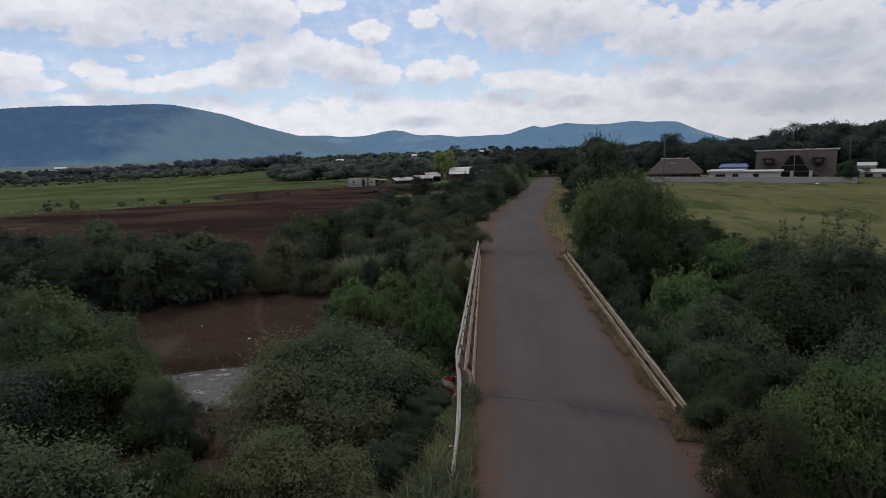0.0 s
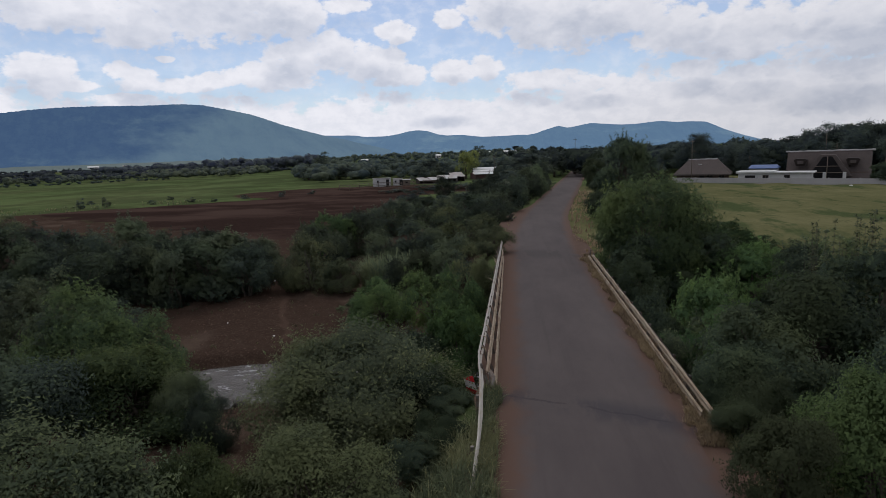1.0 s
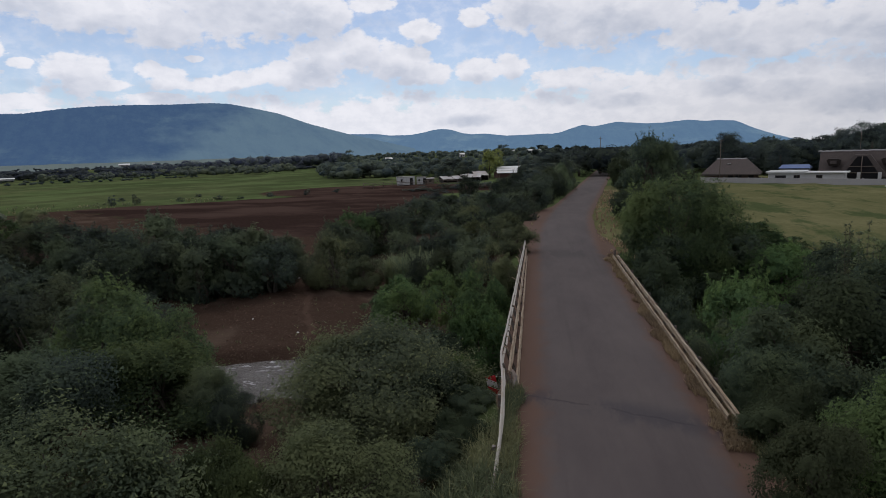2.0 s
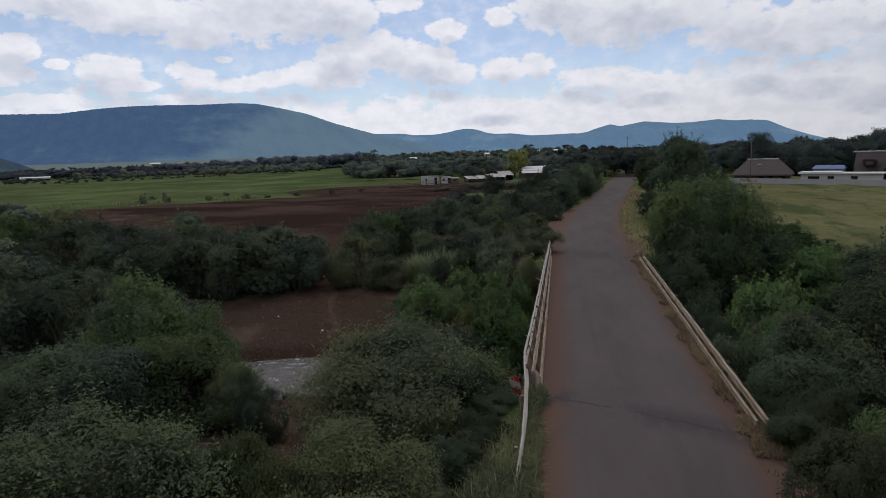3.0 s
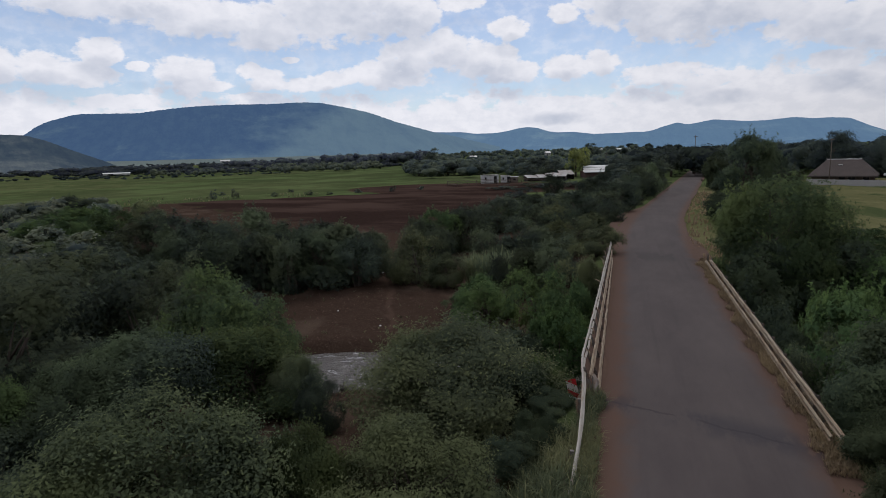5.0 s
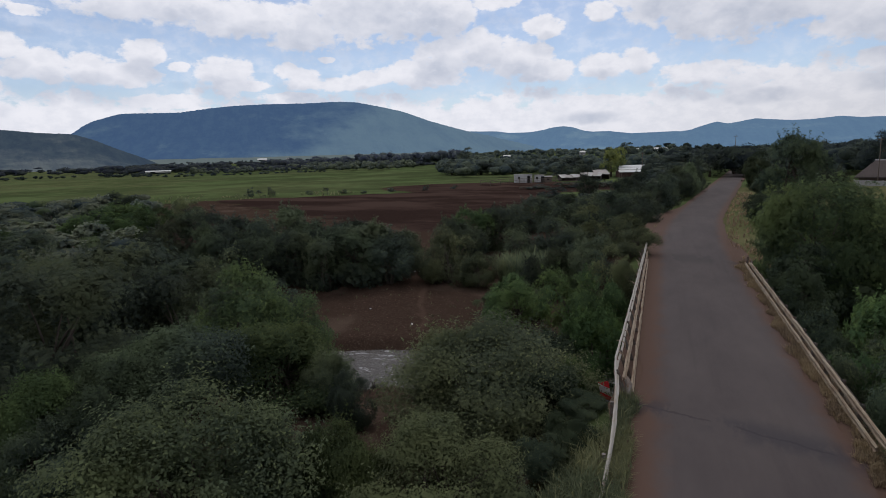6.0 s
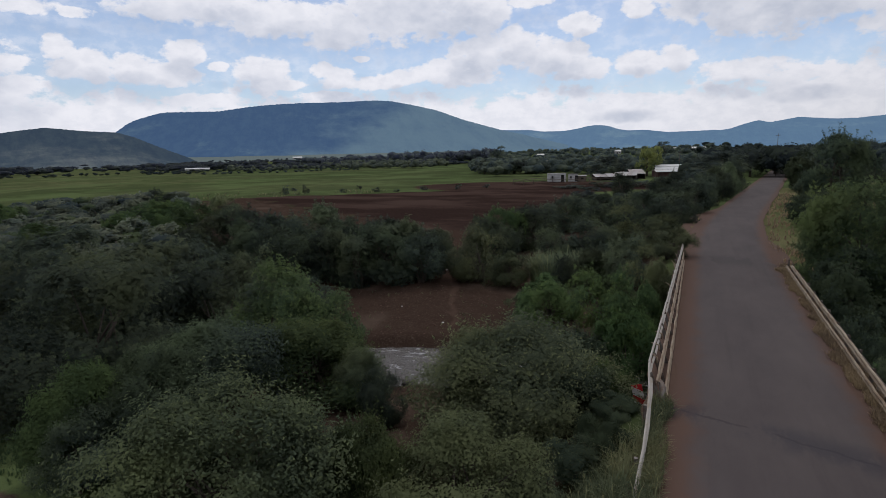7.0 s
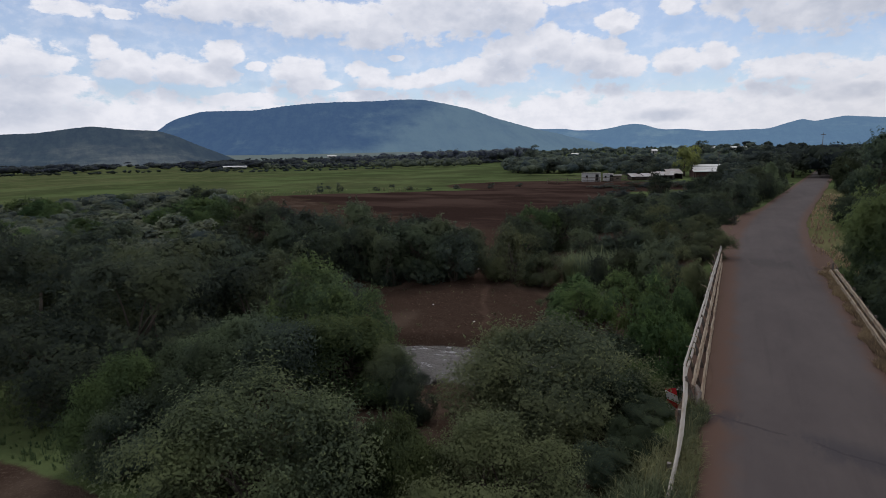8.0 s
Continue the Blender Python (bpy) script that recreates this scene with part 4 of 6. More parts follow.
BEYOND_LEFT = [
    ("thorn", -33.1, 18.7, 9.4, 6.6), ("thorn_off", -32.8, 26.3, 11.2, 7.4), ("thorn", -26.3, 26.0, 7.1, 5.9), ("thorn_off", -43.9, 27.9, 10.9, 6.2),
    ("thorn", -40.8, 21.2, 8.7, 8.3), ("thorn", -21.6, 24.9, 6.1, 5.5), ("thorn_off", -38.8, 43.1, 7.2, 5.7), ("thorn_off", -32.8, 45.4, 7.4, 5.9),
    ("thorn_off", -28.5, 43.5, 5.9, 4.7), ("thorn_off", -23.1, 43.2, 7.9, 4.9), ("thorn_off", -21.6, 48.4, 4.6, 3.6), ("thorn_off", -31.2, 39.1, 5.7, 4.5),
    ("thorn_off", -25.6, 42.4, 5.2, 4.8), ("thorn_off", -21.6, 43.8, 5.0, 4.4), ("grey", -16.0, 44.1, 5.3, 4.7), ("grey", -13.3, 43.2, 3.5, 2.7), ("thorn_off", -16.6, 49.2, 5.6, 5.0),
    ("lush", -18.3, 57.1, 5.1, 4.8), ("thorn_off", -37.4, 34.6, 7.4, 4.0), ("thorn_off", -32.6, 34.6, 6.7, 3.4), ("thorn_off", -27.7, 40.1, 5.2, 4.1),
    ("green", -16.4, 23.0, 4.2, 4.9), ("thorn_off", -36.0, 44.7, 6.5, 4.6), ("thorn", -32.8, 26.6, 7.2, 4.3), ("thorn", -50.4, 26.8, 9.1, 5.4), ("thorn", -38.5, 27.8, 6.6, 4.5),
    ("thorn", -29.9, 28.9, 5.0, 3.6), ("thorn", -32.3, 27.6, 4.6, 2.6), ("thorn", -29.2, 30.9, 4.0, 2.8)]
ROADSIDE_LEFT = [
    ("lush", -2.5, 31.8, 3.3, 3.5), ("lush", -2.3, 34.5, 2.5, 3.4), ("thorn_off", -15.9, 59.9, 7.1, 4.7), ("thorn_off", -15.1, 72.4, 7.7, 4.6), ("thorn_off", -8.4, 51.3, 6.4, 4.9),
    ("thorn_off", -8.4, 65.5, 6.9, 4.6), ("grey", -4.7, 54.8, 7.3, 4.8), ("grey", -1.9, 47.0, 4.0, 2.4), ("thorn_off", -4.8, 43.7, 4.6, 3.9),
    ("thorn_off", -11.1, 48.8, 4.8, 4.0), ("thorn_off", -7.6, 42.3, 4.1, 3.6), ("grey", -3.0, 39.9, 3.8, 4.4), ("thorn_off", -4.7, 85.9, 9.8, 3.9),
    ("farbush", -2.4, 100.0, 9.4, 4.3), ("farbush", 0.6, 115.0, 9.9, 4.6), ("farbush", 2.8, 131.8, 11.0, 5.1), ("far", 4.6, 159.7, 14.7, 8.5),
    ("farbush", -9.8, 94.5, 9.9, 3.2), ("farbush", -15.3, 98.8, 10.4, 3.5), ("farbush", -1.8, 80.0, 6.1, 3.2), ("far", 1.9, 150.0, 12.8, 5.2)]
RIGHT = [
    ("lush", 16.8, 49.2, 5.5, 3.3), ("dark", 14.4, 43.7, 5.3, 3.7), ("lush", 15.9, 40.0, 5.8, 4.2), ("dark", 17.1, 37.3, 5.1, 4.7),
    ("lush", 18.9, 36.4, 4.7, 6.0), ("green", 9.6, 43.3, 8.8, 7.9), ("green", 11.3, 41.5, 5.3, 7.0), ("thorn_off", 12.6, 54.6, 3.7, 6.6),
    ("dark", 7.9, 38.2, 4.9, 5.1), ("dark", 7.3, 32.2, 3.5, 4.3), ("dark", 12.1, 40.2, 5.2, 5.3), ("grey", 12.0, 42.3, 4.6, 5.2),
    ("lush", 8.3, 25.7, 4.4, 5.2), ("dark_near", 11.0, 22.5, 6.7, 5.6), ("dark_near", 8.1, 19.4, 4.9, 4.2), ("dark", 13.6, 23.3, 6.0, 5.9),
    ("dark_near", 7.0, 18.7, 3.0, 2.6), ("green_near", 8.6, 14.0, 4.2, 4.4), ("dark_near", 5.9, 12.8, 2.4, 2.4), ("dark_near", 6.2, 15.8, 2.1, 1.3),
    ("dark_near", 5.7, 9.6, 2.6, 1.7), ("dark_near", 10.8, 16.8, 3.9, 5.2), ("dark_near", 6.9, 16.6, 2.3, 2.2), ("grey", 7.1, 25.0, 2.8, 3.5), ("dark", 7.0, 27.6, 2.6, 3.5), ("dark", 7.1, 30.0, 2.6, 4.0), ("dark", 7.0, 35.0, 3.0, 4.2)]
ROADSIDE_RIGHT = [
    ("dark", 16.2, 90.6, 9.6, 9.4), ("far", 21.9, 102.7, 8.0, 8.3), ("far", 23.6, 146.8, 11.4, 7.6), ("far", 20.5, 128.4, 9.8, 6.5),
    ("far", 11.6, 170.7, 8.5, 6.0), ("far", 18.6, 184.0, 11.0, 6.5), ("dark", 16.2, 118.0, 6.0, 7.0), ("far", 23.6, 165.0, 9.0, 7.0)]
WOOD_RIGHT = [
    ("wood", 78.2, 148.7, 12.7, 11.4), ("wood", 84.1, 150.1, 11.4, 10.2), ("wood", 72.8, 155.8, 11.4, 10.2), ("wood", 67.3, 153.9, 9.5, 8.4),
    ("wood", 55.9, 149.9, 9.1, 7.5), ("wood", 45.8, 158.5, 10.9, 10.1), ("wood", 54.6, 155.7, 9.4, 8.9), ("wood", 61.8, 158.4, 14.5, 6.1),
    ("wood", 72.3, 170.3, 15.8, 8.9), ("wood", 73.9, 147.5, 14.1, 11.3), ("wood", 83.4, 136.6, 13.6, 10.7), ("wood", 80.3, 149.9, 14.5, 9.3),
    ("wood", 85.9, 146.7, 17.7, 10.8), ("wood", 74.8, 161.5, 15.2, 8.7), ("wood", 92.0, 142.9, 20.9, 10.5), ("wood", 50.3, 157.1, 14.1, 6.1),
    ("dark", 62.6, 109.3, 5.7, 3.7)]
MIDDLE = [
    ("far", -31.8, 202.5, 9.7, 5.0), ("farbush", -20.7, 148.6, 10.0, 1.7), ("farbush", -13.0, 149.4, 10.0, 1.9), ("farbush", -4.5, 149.9, 11.4, 2.6),
    ("farbush", -28.1, 142.2, 8.3, 1.1), ("far", -24.4, 213.6, 10.2, 5.4), ("yellow", -16.0, 204.4, 9.3, 9.4), ("far", -100.5, 314.3, 14.1, 11.6),
    ("far", -29.2, 228.1, 17.4, 6.2), ("far", -38.6, 231.8, 15.6, 6.0), ("far", -54.5, 254.2, 14.8, 6.0), ("far", -58.9, 232.7, 13.6, 5.7),
    ("far", -68.3, 230.1, 13.6, 5.6), ("far", -82.7, 235.9, 11.8, 6.4), ("far", -21.8, 419.4, 13.5, 11.3)]
for row in NEAR_LEFT + FAR_BANK + BEYOND_LEFT + ROADSIDE_LEFT + RIGHT + ROADSIDE_RIGHT + WOOD_RIGHT + MIDDLE:
    plant(*row)

# ---- filling bush, far woods and hedges ----
def fill_bush():
    """More thorn bushes between the ones above, where the bush is thick."""
    rng = np.random.RandomState(77)
    taken = [(r[1], r[2], r[3]) for r in NEAR_LEFT + FAR_BANK + BEYOND_LEFT + ROADSIDE_LEFT + RIGHT + ROADSIDE_RIGHT]
    count = 0
    for _ in range(5000):
        x, y = rng.uniform(-150, 45), rng.uniform(8, 112)
        az, far = math.degrees(math.atan2(x, y)), math.hypot(x, y)
        d = y - float(river_y(x))
        side = x - float(road_x(y))
        wide = rng.uniform(3.2, 5.0)
        if abs(side) < 4.6 + wide * 0.4 or az < -70 or az > 42 or far > (112 if az > -46 else 125):
            continue
        if abs(d) < 3.2 + wide * 0.3 and x > -22:
            continue
        if -29 < x < -2.5 and -11 < d < 15 and az < -9 and az > -37:
            continue                                    # the bare bank and the way down to the water
        if abs(x + 19.5 + 0.25 * (y - 47)) < 1.5 + wide * 0.4 and 40 < y < 70:
            continue                                    # the trodden path
        if side < 0:
            field = y > 58 + 0.18 * (x + 20) and x < -19 + 0.06 * (y - 60) and az > -47.5
            clearing = az < -56 and far < 27 or y < 12
            if field or clearing or (az > -20 and far < 30):
                continue
            kind, high = ("thorn_off" if far > 36 else "thorn"), rng.uniform(2.6, 4.6)
            if az > -21:
                high, wide = rng.uniform(3.4, 5.2), rng.uniform(3.6, 5.6)
            if az < -46 and far > 50:
                high = rng.uniform(1.7, 3.4)
                wide = high * rng.uniform(1.0, 1.5)
                if far > 80:
                    kind = "farbush"
                if rng.uniform() < 0.93:
                    continue
            if rng.uniform() < 0.34:
                kind = "lush" if rng.uniform() < 0.55 else "grey"
        else:
            if y + 0.4 * x > 50 and side > 9 or far < 16:
                continue
            kind, high = "dark", rng.uniform(2.2, 3.6)
        if any(math.hypot(x - a, y - b) < 0.51 * (wide + w) for a, b, w in taken):
            continue
        taken.append((x, y, wide))
        plant(kind, x, y, wide * rng.uniform(1.0, 1.25), high)
        count += 1
    return count


fill_bush()


def lump(n):
    """A ball of 80 faces, to be knocked into lumpy crowns."""
    bm = bmesh.new()
    bmesh.ops.create_icosphere(bm, subdivisions=n, radius=1.0)
    v = np.array([q.co[:] for q in bm.verts])
    f = np.array([[q.index for q in p.verts] for p in bm.faces])
    bm.free()
    return v, f


LUMP = lump(2)


def far_stand(name, label, seed, trees, mat=LEAF_FAR):
    """A wood too far off to count: many crowns of lumpy lobes, fringed with leaf sprays, in one mesh. trees: x, y, width, height."""
    rng = np.random.RandomState(seed)
    vs, fs, ns, n = [], [], [], 0
    ball, tri = LUMP
    for x, y, w, h in trees:
        far = math.hypot(x, y)
        lobes = 4 if far < 330 else 3 if far < 600 else 2
        foot = np.array([x, y, float(ground_z(x, y, False))])
        cen = crown_clumps(rng, lobes, w * 0.55, h * 0.30, h * 0.80, 0.45, 0.3)
        for c in cen:
            size = np.array([w, w, h * 0.85]) * rng.uniform(0.20, 0.31)
            k = 1 + 0.16 * waves(ball[:, 0] * 2 + ball[:, 2], ball[:, 1] * 2 - ball[:, 2], 1.9, rng.randint(999), 2)[:, None] + rng.normal(0, 0.07, (len(ball), 1))
            p = ball * k * size + foot + c
            p[:, 2] = np.maximum(p[:, 2], foot[2] - 0.1)
            vs.append(p), fs.append(tri + n), ns.append((ball + rng.normal(0, 0.22, ball.shape))[tri.ravel()])
            n += len(p)
        if far < 700:
            per = 50 if h < 3.2 else 110 if far < 230 else 70 if far < 330 else 26
            skin = np.repeat(cen, per, 0)
            away = rng.normal(size=skin.shape) + np.array([0, 0, 0.6])
            away /= np.linalg.norm(away, axis=1, keepdims=True)
            spots = skin + away * np.array([w, w, h * 0.85]) * 0.29 + foot
            v, f, nn = leaf_cloud(rng, spots, np.full(len(spots), w * 0.02), np.ones(len(spots), int), w * (0.055 if far < 330 else 0.08), middle=foot + np.array([0, 0, h * 0.3]), slim=(0.4, 0.6), lift=0.0)
            vs.append(v), fs.append(f + n), ns.append(nn)
            n += len(v)
    ob = sheet(name, np.concatenate(vs), np.concatenate(fs), mat, None, True, np.concatenate(ns))
    tagged(ob, label, "wood", kind="stuff")


def stand(rng, n, a0, a1, d0, d1, h0, h1, near=1.6, keep=None):
    rows = []
    for _ in range(n):
        a = radians(rng.uniform(a0, a1))
        d = d0 + (d1 - d0) * rng.uniform() ** near
        h = rng.uniform(h0, h1)
        x, y = d * math.sin(a), d * math.cos(a)
        if keep is None or keep(x, y):
            rows.append((x, y, h * rng.uniform(0.9, 1.6), h))
    return rows


rng = np.random.RandomState(5)
patchy = lambda x, y: waves(x, y, 190.0, 9, 3) > -0.25
far_stand("valley_wood", "belt of dark bush across the valley floor", 1, [(x, y, w * 1.7, h * 0.85) for x, y, w, h in stand(rng, 800, -70, -19, 480, 1250, 3.5, 8.0, keep=patchy) + stand(rng, 260, -47, -21, 440, 620, 2.2, 5.0)], LEAF_VALLEY_HAZE)
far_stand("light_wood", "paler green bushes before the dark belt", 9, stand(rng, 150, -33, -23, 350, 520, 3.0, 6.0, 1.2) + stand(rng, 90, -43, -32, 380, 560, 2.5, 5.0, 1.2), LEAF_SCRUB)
far_stand("tall_belt", "taller dark trees at the end of the belt", 11, stand(rng, 120, -28, -18.5, 480, 800, 8.5, 12.5, 1.2) + stand(rng, 60, -36, -27, 560, 800, 7.0, 10.0), LEAF_VALLEY_HAZE)
far_stand("foothill_trees", "dark trees dotted over the pale fields", 10, stand(rng, 90, -45, -21, 1240, 1500, 4.0, 8.0), LEAF_VALLEY_HAZE)
far_stand("village_wood", "dark trees scattered among farm buildings", 2, stand(rng, 560, -20.5, 1, 235, 900, 3.0, 7.0, 1.3) + stand(rng, 70, -19, -5, 215, 300, 3.0, 5.5), LEAF_VILLAGE_HAZE)
far_stand("road_wood", "dark trees along the road's far end", 3, stand(rng, 120, -1, 14, 165, 600, 5.0, 8.5, 1.5), LEAF_WOOD)
far_stand("yard_wood", "tall dark trees behind the thatched houses", 4, stand(rng, 80, 13, 24, 172, 300, 6.0, 9.0, 1.6) + stand(rng, 40, 20, 25, 168, 240, 5.5, 8.0, 1.6) + stand(rng, 80, 26, 46, 178, 300, 9.5, 12.0, 1.8), LEAF_WOOD)
scrub = stand(rng, 420, -74, -46.5, 58, 145, 1.3, 2.9, 0.9)
scrub = [(x, y, w * 1.6, h) for x, y, w, h in scrub]
far_stand("thorn_scrub", "dense low grey-green thorn scrub across the flat", 6, scrub[:230], LEAF_SCRUB)
far_stand("green_scrub", "brighter green bushes scattered in the scrub", 7, scrub[230:300], LEAF_MEADOW_BUSH)
far_stand("dark_scrub", "dark bushes scattered in the scrub", 8, scrub[300:], LEAF_WOOD)


def hedge(name, label, a, b, h, seed):
    rng = np.random.RandomState(seed)
    n = int(math.hypot(b[0] - a[0], b[1] - a[1]) / (h * 1.5))
    far_stand(name, label, seed, mat=LEAF_WOOD, trees=[(a[0] + (b[0] - a[0]) * t + rng.normal() * 0.8, a[1] + (b[1] - a[1]) * t + rng.normal() * 0.8, h * rng.uniform(1.2, 2.2), h * rng.uniform(0.6, 1.2))
                                  for t in (rng.uniform(size=n))])


hedge("field_hedge", "low dark hedge along the far pasture", (-290, 262), (-165, 425), 2.0, 21)
hedge("field_hedge", "low dark hedge along the far pasture", (-420, 170), (-290, 330), 2.2, 22)
hedge("field_hedge", "band of low dark growth across the pasture", (-252, 250), (-184, 303), 1.5, 23)
hedge("field_hedge", "band of low dark growth across the pasture", (-305, 258), (-275, 262), 2.0, 24)
for x, y, w, h in [(-92, 117, 2.4, 2.5), (-87.5, 119, 2.2, 2.4), (-80, 124, 2.0, 1.1), (-73, 128, 2.4, 1.1), (-68, 129, 2.0, 0.9), (-63, 134, 2.6, 1.2), (-56, 139, 2.0, 0.9), (-50, 144, 2.2, 1.0),
                   (-98, 128, 2.2, 1.0), (-84, 138, 2.4, 1.0), (-60, 150, 2.2, 0.9)]:
    plant("farbush", x, y, w, h)

rng = np.random.RandomState(31)
for k in range(64):
    a, d = radians(rng.uniform(-68, -46.5)), rng.uniform(60, 125)
    w = rng.uniform(3.6, 6.2)
    plant("lush" if k % 5 == 0 else "scrub", d * math.sin(a), d * math.cos(a), w, w * rng.uniform(0.52, 0.72))
for kind, x, y, w, h in [("thorn_off", -2.1, 69, 4.4, 4.1), ("thorn_off", -0.6, 79, 4.6, 4.6), ("thorn_off", 0.7, 89, 5.0, 5.1), ("thorn_off", 2.4, 98, 5.0, 5.5), ("grey", 3.8, 107, 5.2, 5.8), ("thorn_off", 5.2, 116, 5.4, 6.1),
                        ("thorn_off", -5.4, 73, 5.0, 4.5), ("thorn_off", -4.8, 85, 5.2, 5.0), ("thorn_off", -3.6, 96, 5.4, 5.5)]:
    plant(kind, x, y, w, h)

for x, y, w, h in [(19.1, 56.6, 3.2, 0.9), (20.3, 51.7, 3.6, 1.1), (17.7, 51.0, 3.8, 1.2), (20.8, 48.3, 3.4, 1.2), (23.0, 50.5, 3.0, 1.0)]:
    plant("meadow_bush", x, y, w, h)

# ---- guard rails, sign ----
RIB = [(0.0, -0.052), (0.035, -0.044), (0.062, -0.018), (0.062, 0.018), (0.035, 0.044), (0.0, 0.052)]


def beam(bm, pts, face, seed=0):
    """A narrow bulging rail along points; face: +1 turns its bulge towards +x. It is slightly dented along its length."""
    rng = np.random.RandomState(seed)
    rows = []
    fine = []
    for a, b in zip(pts, pts[1:]):
        n = max(1, int((Vector(b) - Vector(a)).length / 0.65))
        fine += [Vector(a).lerp(Vector(b), k / n) for k in range(n)]
    fine.append(Vector(pts[-1]))
    for p in fine:
        dx, dz, lean = rng.normal(0, 0.008), rng.normal(0, 0.006), rng.normal(0, 0.015)
        front = [bm.verts.new((p.x + face * u + dx + lean * v, p.y, p.z + v + dz)) for u, v in RIB]
        back = [bm.verts.new((p.x + face * (u - 0.006) + dx + lean * v, p.y, p.z + v + dz)) for u, v in RIB[::-1]]
        rows.append(front + back)
    m = len(rows[0])
    for a, b in zip(rows, rows[1:]):
        for k in range(m):
            bm.faces.new((a[k], a[(k + 1) % m], b[(k + 1) % m], b[k]))
    bm.faces.new(rows[0]), bm.faces.new(rows[-1][::-1])
    bmesh.ops.recalc_face_normals(bm, faces=bm.faces[:])
    return bm


def bolt_mesh():
    bm = bmesh.new()
    bmesh.ops.create_cone(bm, cap_ends=True, segments=6, radius1=0.028, radius2=0.02, depth=0.03, matrix=pose(0, 0, 0, 0, 90, 0))
    me = bpy.data.meshes.new("bolt")
    bm.to_mesh(me)
    bm.free()
    me.materials.append(POST_STEEL)
    return me


def guard_rail(x, face, tiers, posts, lean, label):
    """Narrow steel rails bolted to posts. tiers: height, near end, far end, and how far out it stands there."""
    ob = base("guard_rail", pose(x, 0, 0), label, "guard rail", "guard rails of the bridge")
    bolt = bolt_mesh()
    for t, (z, y0, y1, o0, o1) in enumerate(tiers):
        out = lambda y: -face * (o0 + (o1 - o0) * (y - y0) / (y1 - y0))
        y, n = y0, 0
        while y < y1 - 0.5:
            end = min(y + 3.81, y1)
            lap = 0.006 * (n % 2)
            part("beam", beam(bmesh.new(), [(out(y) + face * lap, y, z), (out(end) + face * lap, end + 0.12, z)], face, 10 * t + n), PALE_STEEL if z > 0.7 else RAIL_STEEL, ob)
            y, n = end, n + 1
        for y in posts:
            if y0 < y < y1 and t % 2:
                b = new("bolt", bolt)
                b.parent = ob
                b.location = (out(y) + face * 0.04, y, z - 0.057)
    for i, y in enumerate(posts):
        top = max(t[0] for t in tiers) + 0.03 + 0.03 * math.sin(i * 2.3)
        bm = bmesh.new()
        for u0, u1, v0, v1 in ((-0.06, 0.06, -0.05, -0.04), (-0.06, 0.06, 0.04, 0.05), (-0.006, 0.006, -0.04, 0.04)):
            box(bm, u0, u1, v0, v1, -0.15, top)
        p = part("post", bm, POST_STEEL, ob)
        p.matrix_local = pose(-face * 0.10, y, 0, 0, -face * math.degrees(math.atan(lean)) + 1.5 * math.sin(i * 5.1), 4 * math.sin(i * 3.7))
    return ob


POSTS = [BRIDGE_NEAR + 0.5 + 1.905 * k for k in range(14)]
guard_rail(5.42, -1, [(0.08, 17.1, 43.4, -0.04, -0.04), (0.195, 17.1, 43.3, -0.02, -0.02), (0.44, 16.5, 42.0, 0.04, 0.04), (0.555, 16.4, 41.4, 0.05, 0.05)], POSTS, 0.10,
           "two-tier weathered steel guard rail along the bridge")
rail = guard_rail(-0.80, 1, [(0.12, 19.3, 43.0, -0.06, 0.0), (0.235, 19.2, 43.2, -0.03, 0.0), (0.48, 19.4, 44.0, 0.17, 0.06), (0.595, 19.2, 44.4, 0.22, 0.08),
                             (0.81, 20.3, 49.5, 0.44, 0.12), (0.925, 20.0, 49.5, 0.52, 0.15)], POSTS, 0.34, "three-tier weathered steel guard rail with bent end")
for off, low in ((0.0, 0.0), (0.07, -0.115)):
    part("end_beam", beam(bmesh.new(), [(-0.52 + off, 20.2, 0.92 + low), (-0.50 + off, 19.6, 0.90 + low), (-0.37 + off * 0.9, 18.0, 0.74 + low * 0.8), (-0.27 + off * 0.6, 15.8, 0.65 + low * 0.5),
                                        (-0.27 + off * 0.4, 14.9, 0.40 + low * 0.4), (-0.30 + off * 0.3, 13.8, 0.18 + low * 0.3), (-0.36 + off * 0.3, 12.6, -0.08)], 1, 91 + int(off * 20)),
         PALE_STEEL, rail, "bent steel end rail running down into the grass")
for y, t in ((17.2, 0.62), (14.6, 0.30)):
    part("post", boxed(-0.44, -0.34, y - 0.05, y + 0.05, -0.5, t), POST_STEEL, rail)
part("bent_plate", tube(bmesh.new(), [(-0.1, 19.6, 0.50), (-0.02, 19.3, 0.38), (-0.02, 19.0, 0.12), (-0.08, 18.8, -0.1)], [0.05, 0.11, 0.08, 0.05], 6), POST_STEEL, rail, "crumpled grey end plate")
for i, (y, z, dx, up) in enumerate(((37.5, 0.92, -0.3, 0.35), (36.6, 0.9, -0.15, 0.3), (31.8, 0.92, -0.35, 0.2), (23.4, 0.92, -0.25, 0.05), (22.0, 0.9, -0.3, 0.06), (20.8, 0.85, -0.25, 0.1), (40.2, 0.9, -0.2, 0.4))):
    part("bent_bracket", tube(bmesh.new(), [(-0.3, y, z - 0.2), (-0.32, y + 0.05, z), (-0.3 + dx * 0.6, y + 0.1, z + up * 0.7), (-0.3 + dx, y + 0.05, z + up)], [0.03, 0.028, 0.024, 0.015], 5), RAIL_STEEL, rail)


